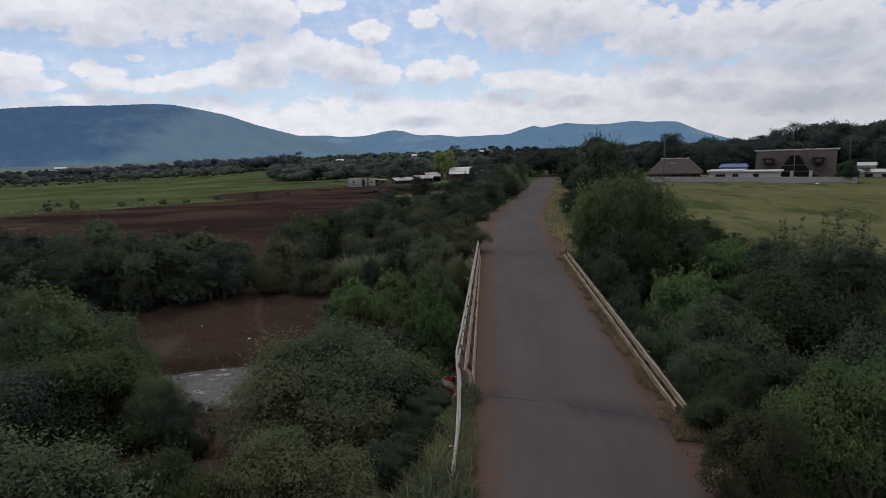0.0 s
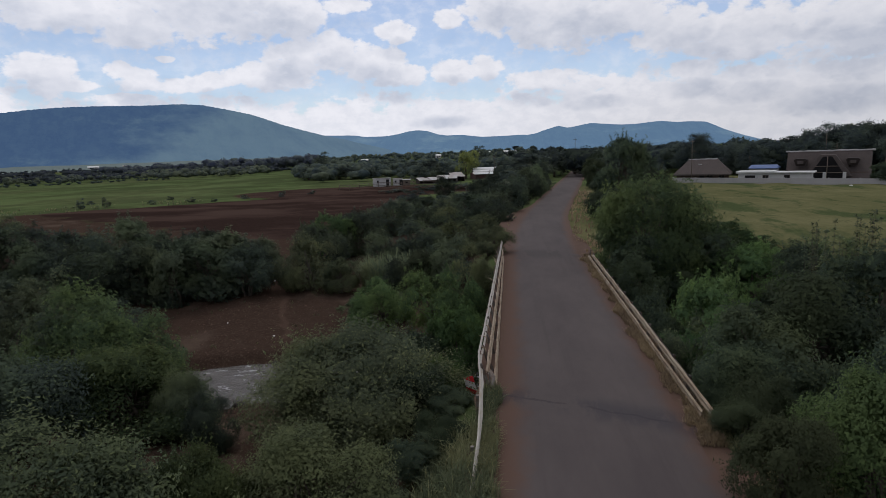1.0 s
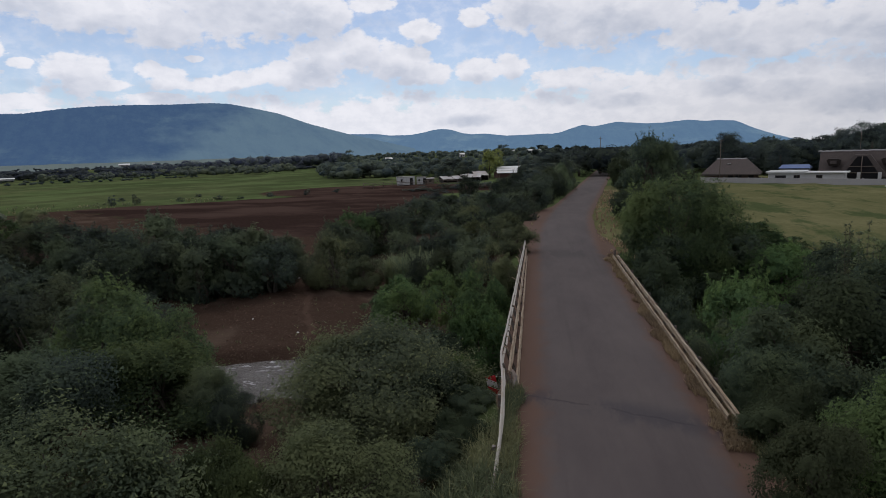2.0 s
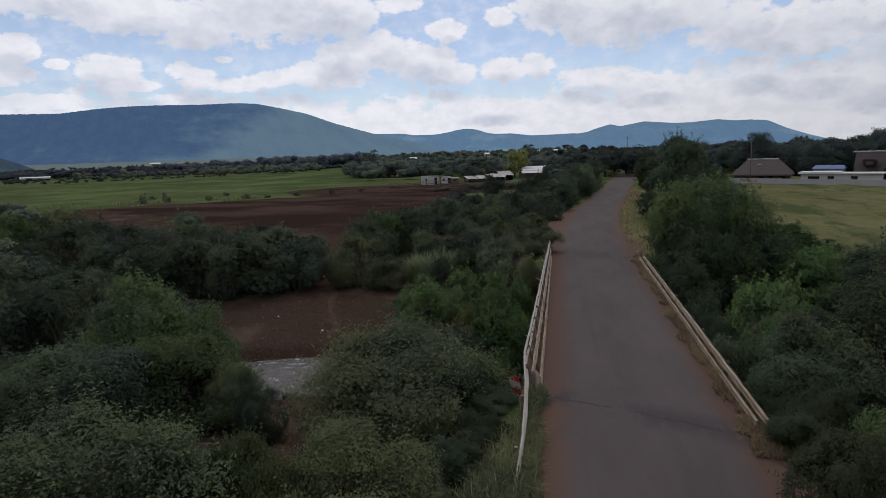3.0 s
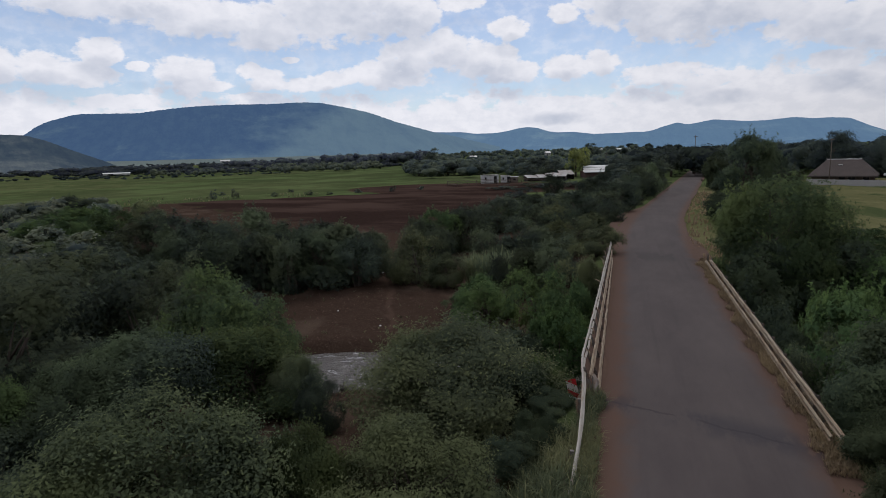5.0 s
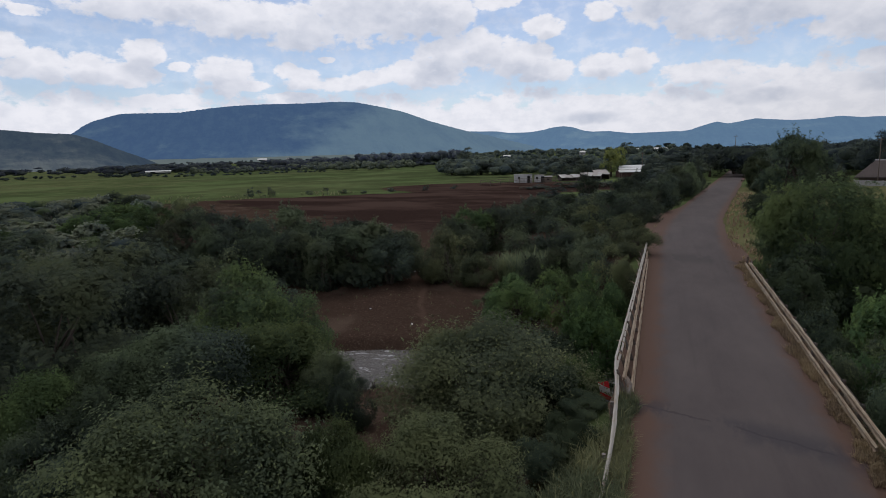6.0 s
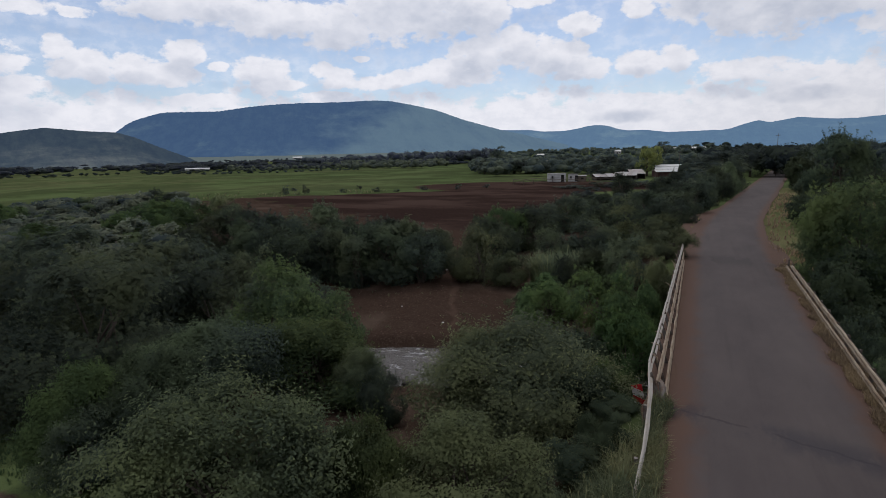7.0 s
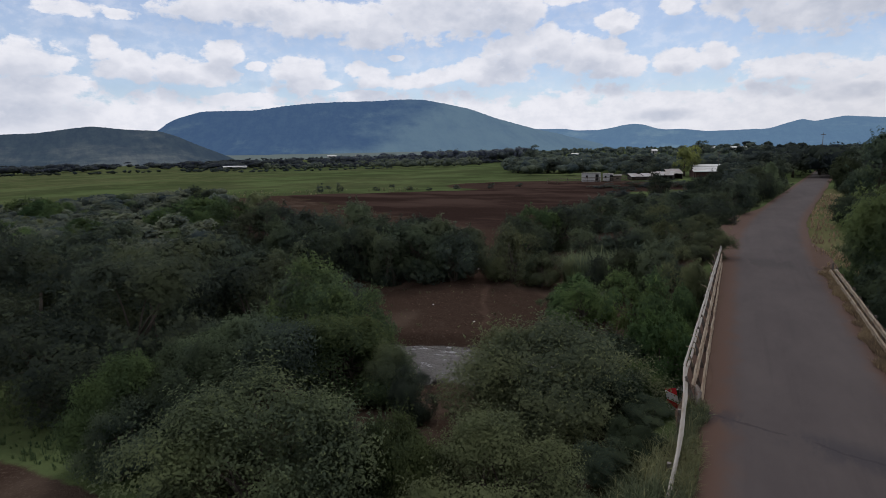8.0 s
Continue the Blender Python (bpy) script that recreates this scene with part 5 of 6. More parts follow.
def hazard_sign():
    ob = base("hazard_sign", pose(-1.37, 19.7, -1.08, 0, -13, 4), "red and white hazard plate on a short post, leaning", "road sign")
    part("post", tube(bmesh.new(), [(0, 0.03, -0.3), (0, 0.03, 1.2)], [0.035, 0.035], 8), POST_STEEL, ob)
    part("plate", boxed(-0.17, 0.17, -0.012, 0.0, 0.36, 1.34, bevel=0.004), RED, ob)
    for z in (1.02, 0.52):
        bm = bmesh.new()
        vs = [bm.verts.new(v) for v in ((-0.17, -0.016, z), (-0.17, -0.016, z + 0.30), (0.17, -0.016, z + 0.06), (0.17, -0.016, z - 0.16 if z < 0.9 else z - 0.24))]
        top = bm.faces.new(vs)
        bmesh.ops.solidify(bm, geom=[top], thickness=0.003)
        part("stripe", bm, WHITE, ob, "white slanting stripe")


hazard_sign()


# ---- buildings ----
def prism(bm, x0, x1, y0, y1, z0, z1, over=0.0, thick=0.25, hip=0.0):
    """A roof with its ridge along x; hip: how far the ridge's ends are drawn in."""
    ym = (y0 + y1) / 2
    y0, y1, x0, x1 = y0 - over, y1 + over, x0 - over * 0.6, x1 + over * 0.6
    lo = [(x0, y0, z0), (x1, y0, z0), (x1, y1, z0), (x0, y1, z0)]
    v = [bm.verts.new(p) for p in lo] + [bm.verts.new((x0 + hip, ym, z1)), bm.verts.new((x1 - hip, ym, z1))]
    u = [bm.verts.new((p[0], p[1], p[2] - thick)) for p in lo]
    for f in ((v[0], v[1], v[5], v[4]), (v[2], v[3], v[4], v[5]), (v[1], v[2], v[5]), (v[3], v[0], v[4]), tuple(u[::-1])):
        bm.faces.new(f)
    for k in range(4):
        bm.faces.new((u[k], u[(k + 1) % 4], v[(k + 1) % 4], v[k]))
    bmesh.ops.recalc_face_normals(bm, faces=bm.faces[:])
    return bm


def window(parent, x, y, z, w, h, frame_mat):
    """A framed dark window on a wall that faces -y."""
    ob = part("window", boxed(x - w / 2, x + w / 2, y - 0.03, y + 0.04, z, z + h), DARK, parent)
    part("frame", box(box(box(boxed(x - w / 2 - 0.07, x - w / 2, y - 0.07, y + 0.04, z - 0.07, z + h + 0.07), x + w / 2, x + w / 2 + 0.07, y - 0.07, y + 0.04, z - 0.07, z + h + 0.07),
                          x - w / 2, x + w / 2, y - 0.07, y + 0.04, z + h, z + h + 0.07), x - w / 2, x + w / 2, y - 0.09, y + 0.04, z - 0.07, z), frame_mat, ob)
    part("mullion", boxed(x - 0.025, x + 0.025, y - 0.06, y - 0.028, z, z + h), frame_mat, ob)
    return ob


def at(az, dist, z=0.0, turn=0.0):
    """A pose on the ground by bearing and distance, its -y side turned to where the road is, and then by some degrees."""
    a = radians(az)
    return pose(dist * math.sin(a), dist * math.cos(a), z, 0, 0, -az + turn)


def ridge_cap(half, y, z):
    """A lumpy cap laid along a thatched ridge."""
    rng = np.random.RandomState(4)
    xs = np.arange(-half, half + 0.3, 0.5)
    return tube(bmesh.new(), [(x, y + rng.normal(0, 0.04), z + rng.normal(0, 0.035)) for x in xs], [0.17 + rng.uniform(-0.04, 0.04) for _ in xs], 7)


def thatched_lodge():
    ob = base("thatched_lodge", at(26.05, 138, -0.2, -2), "large steep thatched house with a glazed central gable", "house")
    part("wall", boxed(-6.6, 6.6, 1.4, 7.2, 0, 1.6), BROWN_WALL, ob)
    part("roof", prism(bmesh.new(), -6.9, 6.9, 1.0, 7.6, 0.4, 5.75, over=0.3, thick=0.35), THATCH, ob)
    part("ridge_cap", ridge_cap(7.5, 4.3, 5.68), GREY_WALL, ob, "pale uneven mortar ridge capping")
    bm = bmesh.new()
    vs = [bm.verts.new(p) for p in ((-4.1, -1.0, 0.9), (4.1, -1.0, 0.9), (1.2, -0.2, 5.0), (-1.2, -0.2, 5.0), (-4.1, 4.2, 0.9), (4.1, 4.2, 0.9), (1.2, 4.2, 5.0), (-1.2, 4.2, 5.0))]
    for q in ((0, 1, 2, 3), (1, 5, 6, 2), (2, 6, 7, 3), (3, 7, 4, 0), (4, 7, 6, 5), (0, 4, 5, 1)):
        bm.faces.new([vs[k] for k in q])
    gable = part("gable", bm, THATCH, ob)
    bm = bmesh.new()
    vs = [bm.verts.new(p) for p in ((-3.3, -1.16, 0.5), (3.3, -1.16, 0.5), (0.75, -0.42, 4.65), (-0.75, -0.42, 4.65))]
    bmesh.ops.solidify(bm, geom=[bm.faces.new(vs)], thickness=0.04)
    part("glazing", bm, DARK, gable, "dark glass front")
    for z in (1.55, 2.75):
        half = 3.3 - 2.55 * (z - 0.5) / 4.15
        part("crossbar", boxed(-half, half, -1.22 + 0.18 * (z - 0.5), -1.06 + 0.18 * (z - 0.5), z, z + 0.13), TIMBER, gable)
    part("mullion", tube(bmesh.new(), [(0, -1.2, 0.5), (0, -0.46, 4.65)], [0.09, 0.09], 4), TIMBER, gable)
    for x in (-0.3, 2.9):
        part("pillar", boxed(x - 0.28, x + 0.28, -2.2, -1.8, 0, 1.75, bevel=0.03), WHITE_WALL, ob, "pale entrance pillar")
    for x in (-4.55, 4.05):
        bm = bmesh.new()
        vs = [bm.verts.new(p) for y, k in ((0.15, 1.0), (2.6, 1.0)) for p in ((x - 0.75, y + 0.35, 2.95), (x + 0.75, y + 0.35, 2.95), (x + 1.15, y, 4.0), (x + 0.8, y, 4.3), (x - 0.8, y, 4.3), (x - 1.15, y, 4.0))]
        bm.faces.new(vs[:6][::-1]), bm.faces.new(vs[6:])
        for k in range(6):
            bm.faces.new((vs[k], vs[(k + 1) % 6], vs[6 + (k + 1) % 6], vs[6 + k]))
        bmesh.ops.recalc_face_normals(bm, faces=bm.faces[:])
        d = part("dormer", bm, SHADED_DARK, ob, "dark eyebrow dormer in the thatch")
        part("window", boxed(x - 0.5, x + 0.5, 0.1, 0.3, 3.3, 3.9, bevel=0.03), THATCH, d)
    part("chimney_pipe", tube(bmesh.new(), [(-0.6, 5, 5.8), (-0.6, 5, 9.4)], [0.06, 0.05], 6), POST_STEEL, ob)
    return ob


def thatched_hut():
    ob = base("thatched_hut", at(16.75, 144, -0.3, -4), "brown hut with a hipped grey thatched roof", "hut")
    part("wall", boxed(-5.2, 5.2, 0, 7.5, 0, 1.6), BROWN_WALL, ob)
    part("roof", prism(bmesh.new(), -5.2, 5.2, 0, 7.5, 1.45, 4.6, over=1.1, thick=0.3, hip=2.9), THATCH, ob)
    part("ridge_cap", ridge_cap(3.1, 3.75, 4.55), GREY_WALL, ob)
    part("vent_plate", boxed(-0.9, -0.1, 1.75, 1.95, 3.45, 3.6), WHITE_SHEET, ob)
    window(ob, 1.6, 0, 0.4, 1.2, 0.8, TIMBER), window(ob, 4.0, 0, 0.4, 1.0, 0.8, TIMBER)
    part("door", boxed(-0.5, 0.5, -0.04, 0.05, 0, 1.4), DARK, ob)


def low_white_building():
    ob = base("outbuilding", at(22.4, 131, -0.15, -6), "long low white building with a flat pale roof", "building")
    part("wall", boxed(-6.4, 6.0, 0, 4.5, 0, 1.85), WHITE_WALL, ob)
    part("roof", boxed(-6.8, -0.1, -0.5, 4.9, 1.86, 2.24, bevel=0.04), WHITE_SHEET, ob)
    part("roof", boxed(-0.06, 6.5, -0.5, 4.9, 1.86, 2.06, bevel=0.03), WHITE_SHEET, ob)
    part("door", boxed(-5.2, -3.4, -0.05, 0.05, 0, 1.45), DARK, ob, "dark garage doorway")
    window(ob, -1.6, 0, 0.75, 0.9, 0.7, TIMBER), window(ob, 2.0, 0, 0.75, 0.9, 0.7, TIMBER)
    blue = base("blue_roofed_shed", at(21.5, 141, -0.35, -6), "small shed with a bright blue sheet roof", "shed")
    part("wall", boxed(-2.6, 2.6, 0, 4, 0, 2.6), GREY_WALL, blue)
    part("roof", prism(bmesh.new(), -2.7, 2.7, -0.2, 4.2, 2.65, 3.3, over=0.2, thick=0.08, hip=0.4), BLUE_SHEET, blue)


def boundary_wall():
    ob = base("boundary_wall", pose(0, 0, 0), "low grey precast panel wall round the yard", "wall")
    a, b = Vector((33.5, 130.5, 0)), Vector((63.0, 107.2, 0))
    way = (b - a).normalized()
    turn = math.degrees(math.atan2(way.y, way.x))
    n = 16
    length = (b - a).length / n
    panel = part("panel", boxed(0.06, length - 0.06, -0.05, 0.05, 0, 1.15, bevel=0.015), GREY_WALL, ob)
    post = part("post", boxed(-0.08, 0.08, -0.08, 0.08, 0, 1.28, bevel=0.02), GREY_WALL, ob)
    for k in range(n):
        p = a + way * length * k
        for src in (panel, post):
            q = src if k == 0 else new(src.name.split(".")[0], src.data)
            q.parent = ob
            q.matrix_local = pose(p.x, p.y, float(ground_z(p.x, p.y, False)) - 0.12, 0, 0, turn)


def shed(name, az, dist, w, d, h, roof_mat, wall_mat, label, turn=0.0, rise=0.5, z=-1.3):
    """A plain shed with a low sheet roof, doorway and open bay."""
    ob = base(name, at(az, dist, z, turn), label, "shed")
    part("wall", boxed(-w / 2, w / 2, 0, d, 0, h), wall_mat, ob)
    part("roof", prism(bmesh.new(), -w / 2, w / 2, 0, d, h + 0.02, h + rise, over=0.35, thick=0.07), roof_mat, ob)
    part("doorway", boxed(-w * 0.32, -w * 0.12, -0.04, 0.05, 0, h * 0.8), DARK, ob)
    part("window", boxed(w * 0.1, w * 0.3, -0.04, 0.05, h * 0.4, h * 0.75), DARK, ob)
    return ob


def pole(az, dist, high, label="thin grey utility pole"):
    a = radians(az)
    x, y = dist * math.sin(a), dist * math.cos(a)
    ob = base("utility_pole", pose(x, y, float(ground_z(x, y)) - 0.2), label, "pole", "utility poles")
    part("shaft", tube(bmesh.new(), [(0, 0, 0), (0.04, 0, high * 0.5), (0, 0, high)], [0.09, 0.08, 0.06], 8), TIMBER, ob)
    part("crossarm", boxed(-0.5, 0.5, -0.05, 0.05, high - 0.5, high - 0.38), TIMBER, ob)


thatched_lodge()
thatched_hut()
low_white_building()
boundary_wall()


def dairy_shed():
    """Three low roofs in a row, each stepping up behind the one before it."""
    ob = base("dairy_shed", at(-1.9, 194, -1.5, 8), "open farm shed with pale stepped sheet roofs and dark red walls", "shed")
    part("wall", boxed(-5.9, 4.9, 0.2, 14.0, 0, 2.1), RED_WALL, ob)
    for k in range(3):
        bm = bmesh.new()
        y0, z0 = 4.8 * k - 0.6, 2.12 + 0.62 * k
        for x0, x1 in ((-6.2 + 0.5 * k, -2.1), (-2.06, 2.1), (2.14, 5.2 + 1.9 * k)):
            vs = [bm.verts.new(p) for q in (0, -0.09) for p in ((x0, y0, z0 + q), (x1, y0, z0 + q), (x1, y0 + 4.7, z0 + 0.52 + q), (x0, y0 + 4.7, z0 + 0.52 + q))]
            for f in ((0, 1, 2, 3), (7, 6, 5, 4), (0, 4, 5, 1), (1, 5, 6, 2), (2, 6, 7, 3), (3, 7, 4, 0)):
                bm.faces.new([vs[i] for i in f])
        part("roof", bm, WHITE_SHEET, ob)
        # dark strip painted for the shaded gap below each roof
        part("gap_strip", boxed(-5.8, 5.8, y0 + 0.4, y0 + 0.5, 2.1, z0 - 0.1 + 0.01 * k), SHADED_DARK, ob)
    for x in (-5.6, -1.9, 1.9, 5.6):
        part("post", boxed(x - 0.09, x + 0.09, -0.45, -0.27, 0, 2.02), TIMBER, ob)


dairy_shed()


def lean_to(az, dist, w, d, low, high, turn, mat, label, z=-1.3):
    """Tin sheets sloping down to the front on rough posts, with a dark back wall."""
    ob = base("lean_to", at(az, dist, z, turn), label, "shed", "lean-tos of the farm yard")
    rng = np.random.RandomState(int(abs(az) * 100))
    n = max(2, int(w / 1.1))
    for k in range(n):
        x0, x1 = -w / 2 + w * k / n, -w / 2 + w * (k + 1) / n + 0.08
        dz, dy, lap = rng.normal(0, 0.05), rng.uniform(-0.35, 0.2), 0.05 * (k % 2)
        bm = bmesh.new()
        vs = [bm.verts.new(p) for q in (0, -0.03) for p in ((x0, dy, low + dz + lap + q), (x1, dy, low + dz + lap + q), (x1, d + dy, high + dz + lap + q), (x0, d + dy, high + dz + lap + q))]
        for f in ((0, 1, 2, 3), (7, 6, 5, 4), (0, 4, 5, 1), (1, 5, 6, 2), (2, 6, 7, 3), (3, 7, 4, 0)):
            bm.faces.new([vs[i] for i in f])
        part("roof_sheet", bm, mat if rng.uniform() < 0.4 else RUST_SHEET, ob)
    part("back_wall", boxed(-w / 2, w / 2, d - 0.1, d, 0, high - 0.1), SHADED_DARK, ob)
    for x in (-w / 2 + 0.1, w / 2 - 0.1):
        part("side_wall", boxed(x - 0.05, x + 0.05, 0.3, d - 0.11, 0, low), SHADED_DARK, ob)
        part("post", tube(bmesh.new(), [(x, 0.1, 0), (x, 0.1, low)], [0.08, 0.07], 6), TIMBER, ob)


lean_to(0.3, 199, 5.5, 4, 2.5, 3.4, 10, WHITE_SHEET, "low lean-to with a pale tin roof", z=-1.0)
lean_to(-8.0, 178, 6.0, 6, 1.2, 1.9, 12, STRIPED_SHEET, "low dark lean-to with a patched tin roof")
lean_to(-6.4, 181, 6.5, 5, 1.4, 2.3, -6, STRIPED_SHEET, "low lean-to with a pale tin roof")
lean_to(-5.2, 185, 4.2, 5, 1.7, 2.9, 14, RUST_SHEET, "low lean-to with a rusty tin roof")


def cabin(az, dist, w, h, turn, label, z=-1.1):
    """A flat-roofed cabin of white boards with a dark doorway."""
    ob = base("milking_cabin", at(az, dist, z, turn), label, "cabin", "cabins of the farm yard")
    part("wall", boxed(-w / 2, w / 2, 0, 2.4, 0, h, bevel=0.02), WHITE_WALL, ob)
    part("roof", boxed(-w / 2 - 0.12, w / 2 + 0.12, -0.15, 2.55, h + 0.01, h + 0.09), RUST_SHEET, ob)
    part("doorway", boxed(w * 0.22, w * 0.22 + 0.85, -0.04, 0.05, 0.05, h * 0.86), DARK, ob)
    part("window", boxed(-w * 0.3, -w * 0.3 + 0.5, -0.04, 0.05, h * 0.45, h * 0.75), DARK, ob)
    for k in range(1, int(w / 0.9)):
        part("batten", boxed(-w / 2 + 0.9 * k - 0.03, -w / 2 + 0.9 * k + 0.03, -0.03, 0.0, 0, h), GREY_WALL, ob)


cabin(-12.5, 172, 5.0, 2.3, 6, "small white board cabin with a dark doorway")
cabin(-11.05, 173, 2.6, 2.0, -4, "small white board cabin with a dark doorway")
shed("cattle_shelter", -10.4, 175, 3.4, 3, 1.7, RUST_SHEET, TIMBER, "dark timber cattle shelter with a tin roof", 3, 0.2)
shed("farmhouse", -13.7, 265, 9, 6, 2.4, RUST_SHEET, GREY_WALL, "small grey farmhouse among trees", 10, 1.6, z=-0.4)
shed("greenhouse", -0.95, 560, 27, 10, 2.0, WHITE_SHEET, WHITE_WALL, "long white greenhouse in the distance", 0, 1.2, z=4.4)
for az, dist, w, z in ((-7.0, 420, 3.2, 3.9), (-3.15, 460, 2.6, 4.6), (-14.0, 430, 4.5, 2.4)):
    shed("distant_house", az, dist, w, 5, 1.9, WHITE_SHEET, GREY_WALL, "small pale-roofed house among distant trees", 10, 1.0, z=z)
shed("distant_barn", -45.6, 425, 15, 7, 0.8, WHITE_SHEET, WHITE_WALL, "long white barn at the foot of the hill", 0, 0.6, z=0.2)
shed("distant_house", -36.9, 1500, 22, 14, 3, WHITE_SHEET, GREY_WALL, "pale building at the foot of the mountain", 0, 3.0, z=0.2)
shed("distant_house", -34.6, 1500, 8, 14, 3, RUST_SHEET, GREY_WALL, "pale building at the foot of the mountain", 0, 2.0, z=0.2)
shed("store_shed", 31.7, 141, 6.5, 4, 1.5, WHITE_SHEET, GREY_WALL, "low white-roofed store beside the yard", -6, 0.5, z=-0.6)
shed("store_shed", 30.9, 150, 3.0, 3, 2.2, WHITE_SHEET, GREY_WALL, "small white-roofed store beside the yard", -6, 0.6, z=-0.4)


def kraal_fence(points, label):
    """A cattle fence of rough posts and three rails."""
    ob = base("cattle_fence", pose(0, 0, 0), label, "fence")
    rng = np.random.RandomState(8)
    for (ax, ay), (bx, by) in zip(points, points[1:]):
        n = max(1, int(math.hypot(bx - ax, by - ay) / 2.6))
        for k in range(n):
            p, q = [(ax + (bx - ax) * t / n, ay + (by - ay) * t / n) for t in (k, k + 1)]
            zp, zq = float(ground_z(*p)), float(ground_z(*q))
            part("post", tube(bmesh.new(), [(*p, zp - 0.2), (p[0] + rng.normal(0, 0.04), p[1], zp + 1.5)], [0.10, 0.08], 6), TIMBER, ob)
            for z in (0.5, 0.95, 1.35):
                part("rail", tube(bmesh.new(), [(p[0], p[1] - 0.1, zp + z), (q[0], q[1] - 0.1, zq + z + rng.normal(0, 0.05))], [0.06, 0.055], 5), TIMBER, ob)


kraal_fence([(-47, 158), (-38, 166), (-28, 167), (-20, 172)], "rough timber cattle fence beside the farm sheds")
kraal_fence([(-38, 166), (-40, 176), (-30, 180)], "rough timber cattle fence beside the farm sheds")
pole(15.9, 138, 9), pole(5.8, 175, 11), pole(29.8, 150, 8), pole(-1.75, 192, 8)


# ---- stones, driftwood and litter by the water ----
def stone(x, y, size, seed, z=None, mat=ROCK, name="river_rock", label="dark wet rock in the shallow water", category="rock"):
    rng = np.random.RandomState(seed)
    bm = bmesh.new()
    bmesh.ops.create_icosphere(bm, subdivisions=2, radius=size)
    for v in bm.verts:
        v.co *= 1 + 0.28 * noise.noise(v.co / size * 1.1 + Vector((seed, 0, 0)))
        v.co.z *= 0.62
    zz = float(ground_z(x, y)) if z is None else z
    ob = part(name, bm, mat, None, label)
    ob.matrix_world = pose(x, y, zz + size * 0.12, 0, 0, rng.uniform(0, 360))
    return tagged(ob, label, category, {"rock": "rocks in the river", "litter": "litter on the ground", "heap": "white heaps in the meadow"}.get(category, ""))


for k, (x, y, s) in enumerate([(-14.4, 25.9, 0.22), (-13.1, 25.3, 0.30), (-12.7, 25.1, 0.22), (-16.3, 31.0, 0.34), (-13.6, 30.9, 0.25), (-12.2, 30.6, 0.28), (-11.4, 30.4, 0.2), (-17.6, 30.9, 0.28), (-15.0, 25.2, 0.15)]):
    stone(x, y, s, k + 1, WATER_Z - 0.02)
for k, (x, y, s) in enumerate([(-20.2, 47.2, 0.16), (-19.6, 47.0, 0.20), (-14.9, 34.0, 0.14), (-19.0, 36.2, 0.10), (-27.5, 33.0, 0.15), (-21.5, 47.6, 0.10), (5.0, 30.2, 0.05), (5.1, 16.1, 0.09), (5.35, 15.9, 0.07), (4.6, 14.4, 0.06)]):
    stone(x, y, s * 0.62, k + 30, None, PLASTIC, "litter", "crumpled white litter lying on the ground", "litter")


def stone_scatter():
    """Clods and pebbles too many to count, on the bare bank."""
    rng = np.random.RandomState(3)
    n = 1500
    x, y = rng.uniform(-27, -4, n), rng.uniform(12, 46, n)
    d = y - river_y(x)
    m = ((d > 3.5) & (d < 17)) | ((d < -3.4) & (d > -10) & (x < -6))
    x, y = x[m], y[m]
    z = ground_z(x, y)
    s = rng.uniform(0.02, 0.09, len(x)) * np.where(rng.uniform(size=len(x)) < 0.06, 1.9, 1.0)
    unit = np.array([(1, 0, 0), (0, 1, 0), (-1, 0, 0), (0, -1, 0), (0, 0, 0.8), (0, 0, -0.5)], float)
    v = np.stack([x, y, z], 1)[:, None, :] + unit[None] * s[:, None, None] * rng.uniform(0.6, 1.3, (len(x), 6, 1))
    tri = np.array([(0, 1, 4), (1, 2, 4), (2, 3, 4), (3, 0, 4), (1, 0, 5), (2, 1, 5), (3, 2, 5), (0, 3, 5)])
    f = (np.arange(len(x))[:, None, None] * 6 + tri[None]).reshape(-1, 3)
    tagged(sheet("clods", v.reshape(-1, 3), f, DUST), "clods and small stones on the bare bank", "stones", kind="stuff")


for k, (x, y, s) in enumerate([(56.6, 107.6, 0.42), (57.2, 106.5, 0.5), (57.5, 105.6, 0.36), (58.0, 106.4, 0.32)]):
    stone(x, y, s * 0.7, k + 60, None, PLASTIC, "lime_heap", "small white heap lying in the meadow grass", "heap")
stone(51.6, 122.0, 0.8, 70, 0.1, BLUE_SHEET, "tarpaulin", "crumpled blue tarpaulin before the white building", "tarpaulin")
stone_scatter()
stick = base("dead_branch", pose(-12.9, 24.6, -3.6), "bare dead branches standing at the water's edge", "branch")
for k in range(7):
    a = k * 0.9
    part("twig", tube(bmesh.new(), [(0, 0, 0), (0.10 * math.cos(a), 0.10 * math.sin(a), 0.35 + 0.06 * k), (0.36 * math.cos(a), 0.36 * math.sin(a), 0.55 + 0.10 * k)], [0.016, 0.011, 0.004], 5), BARK, stick)

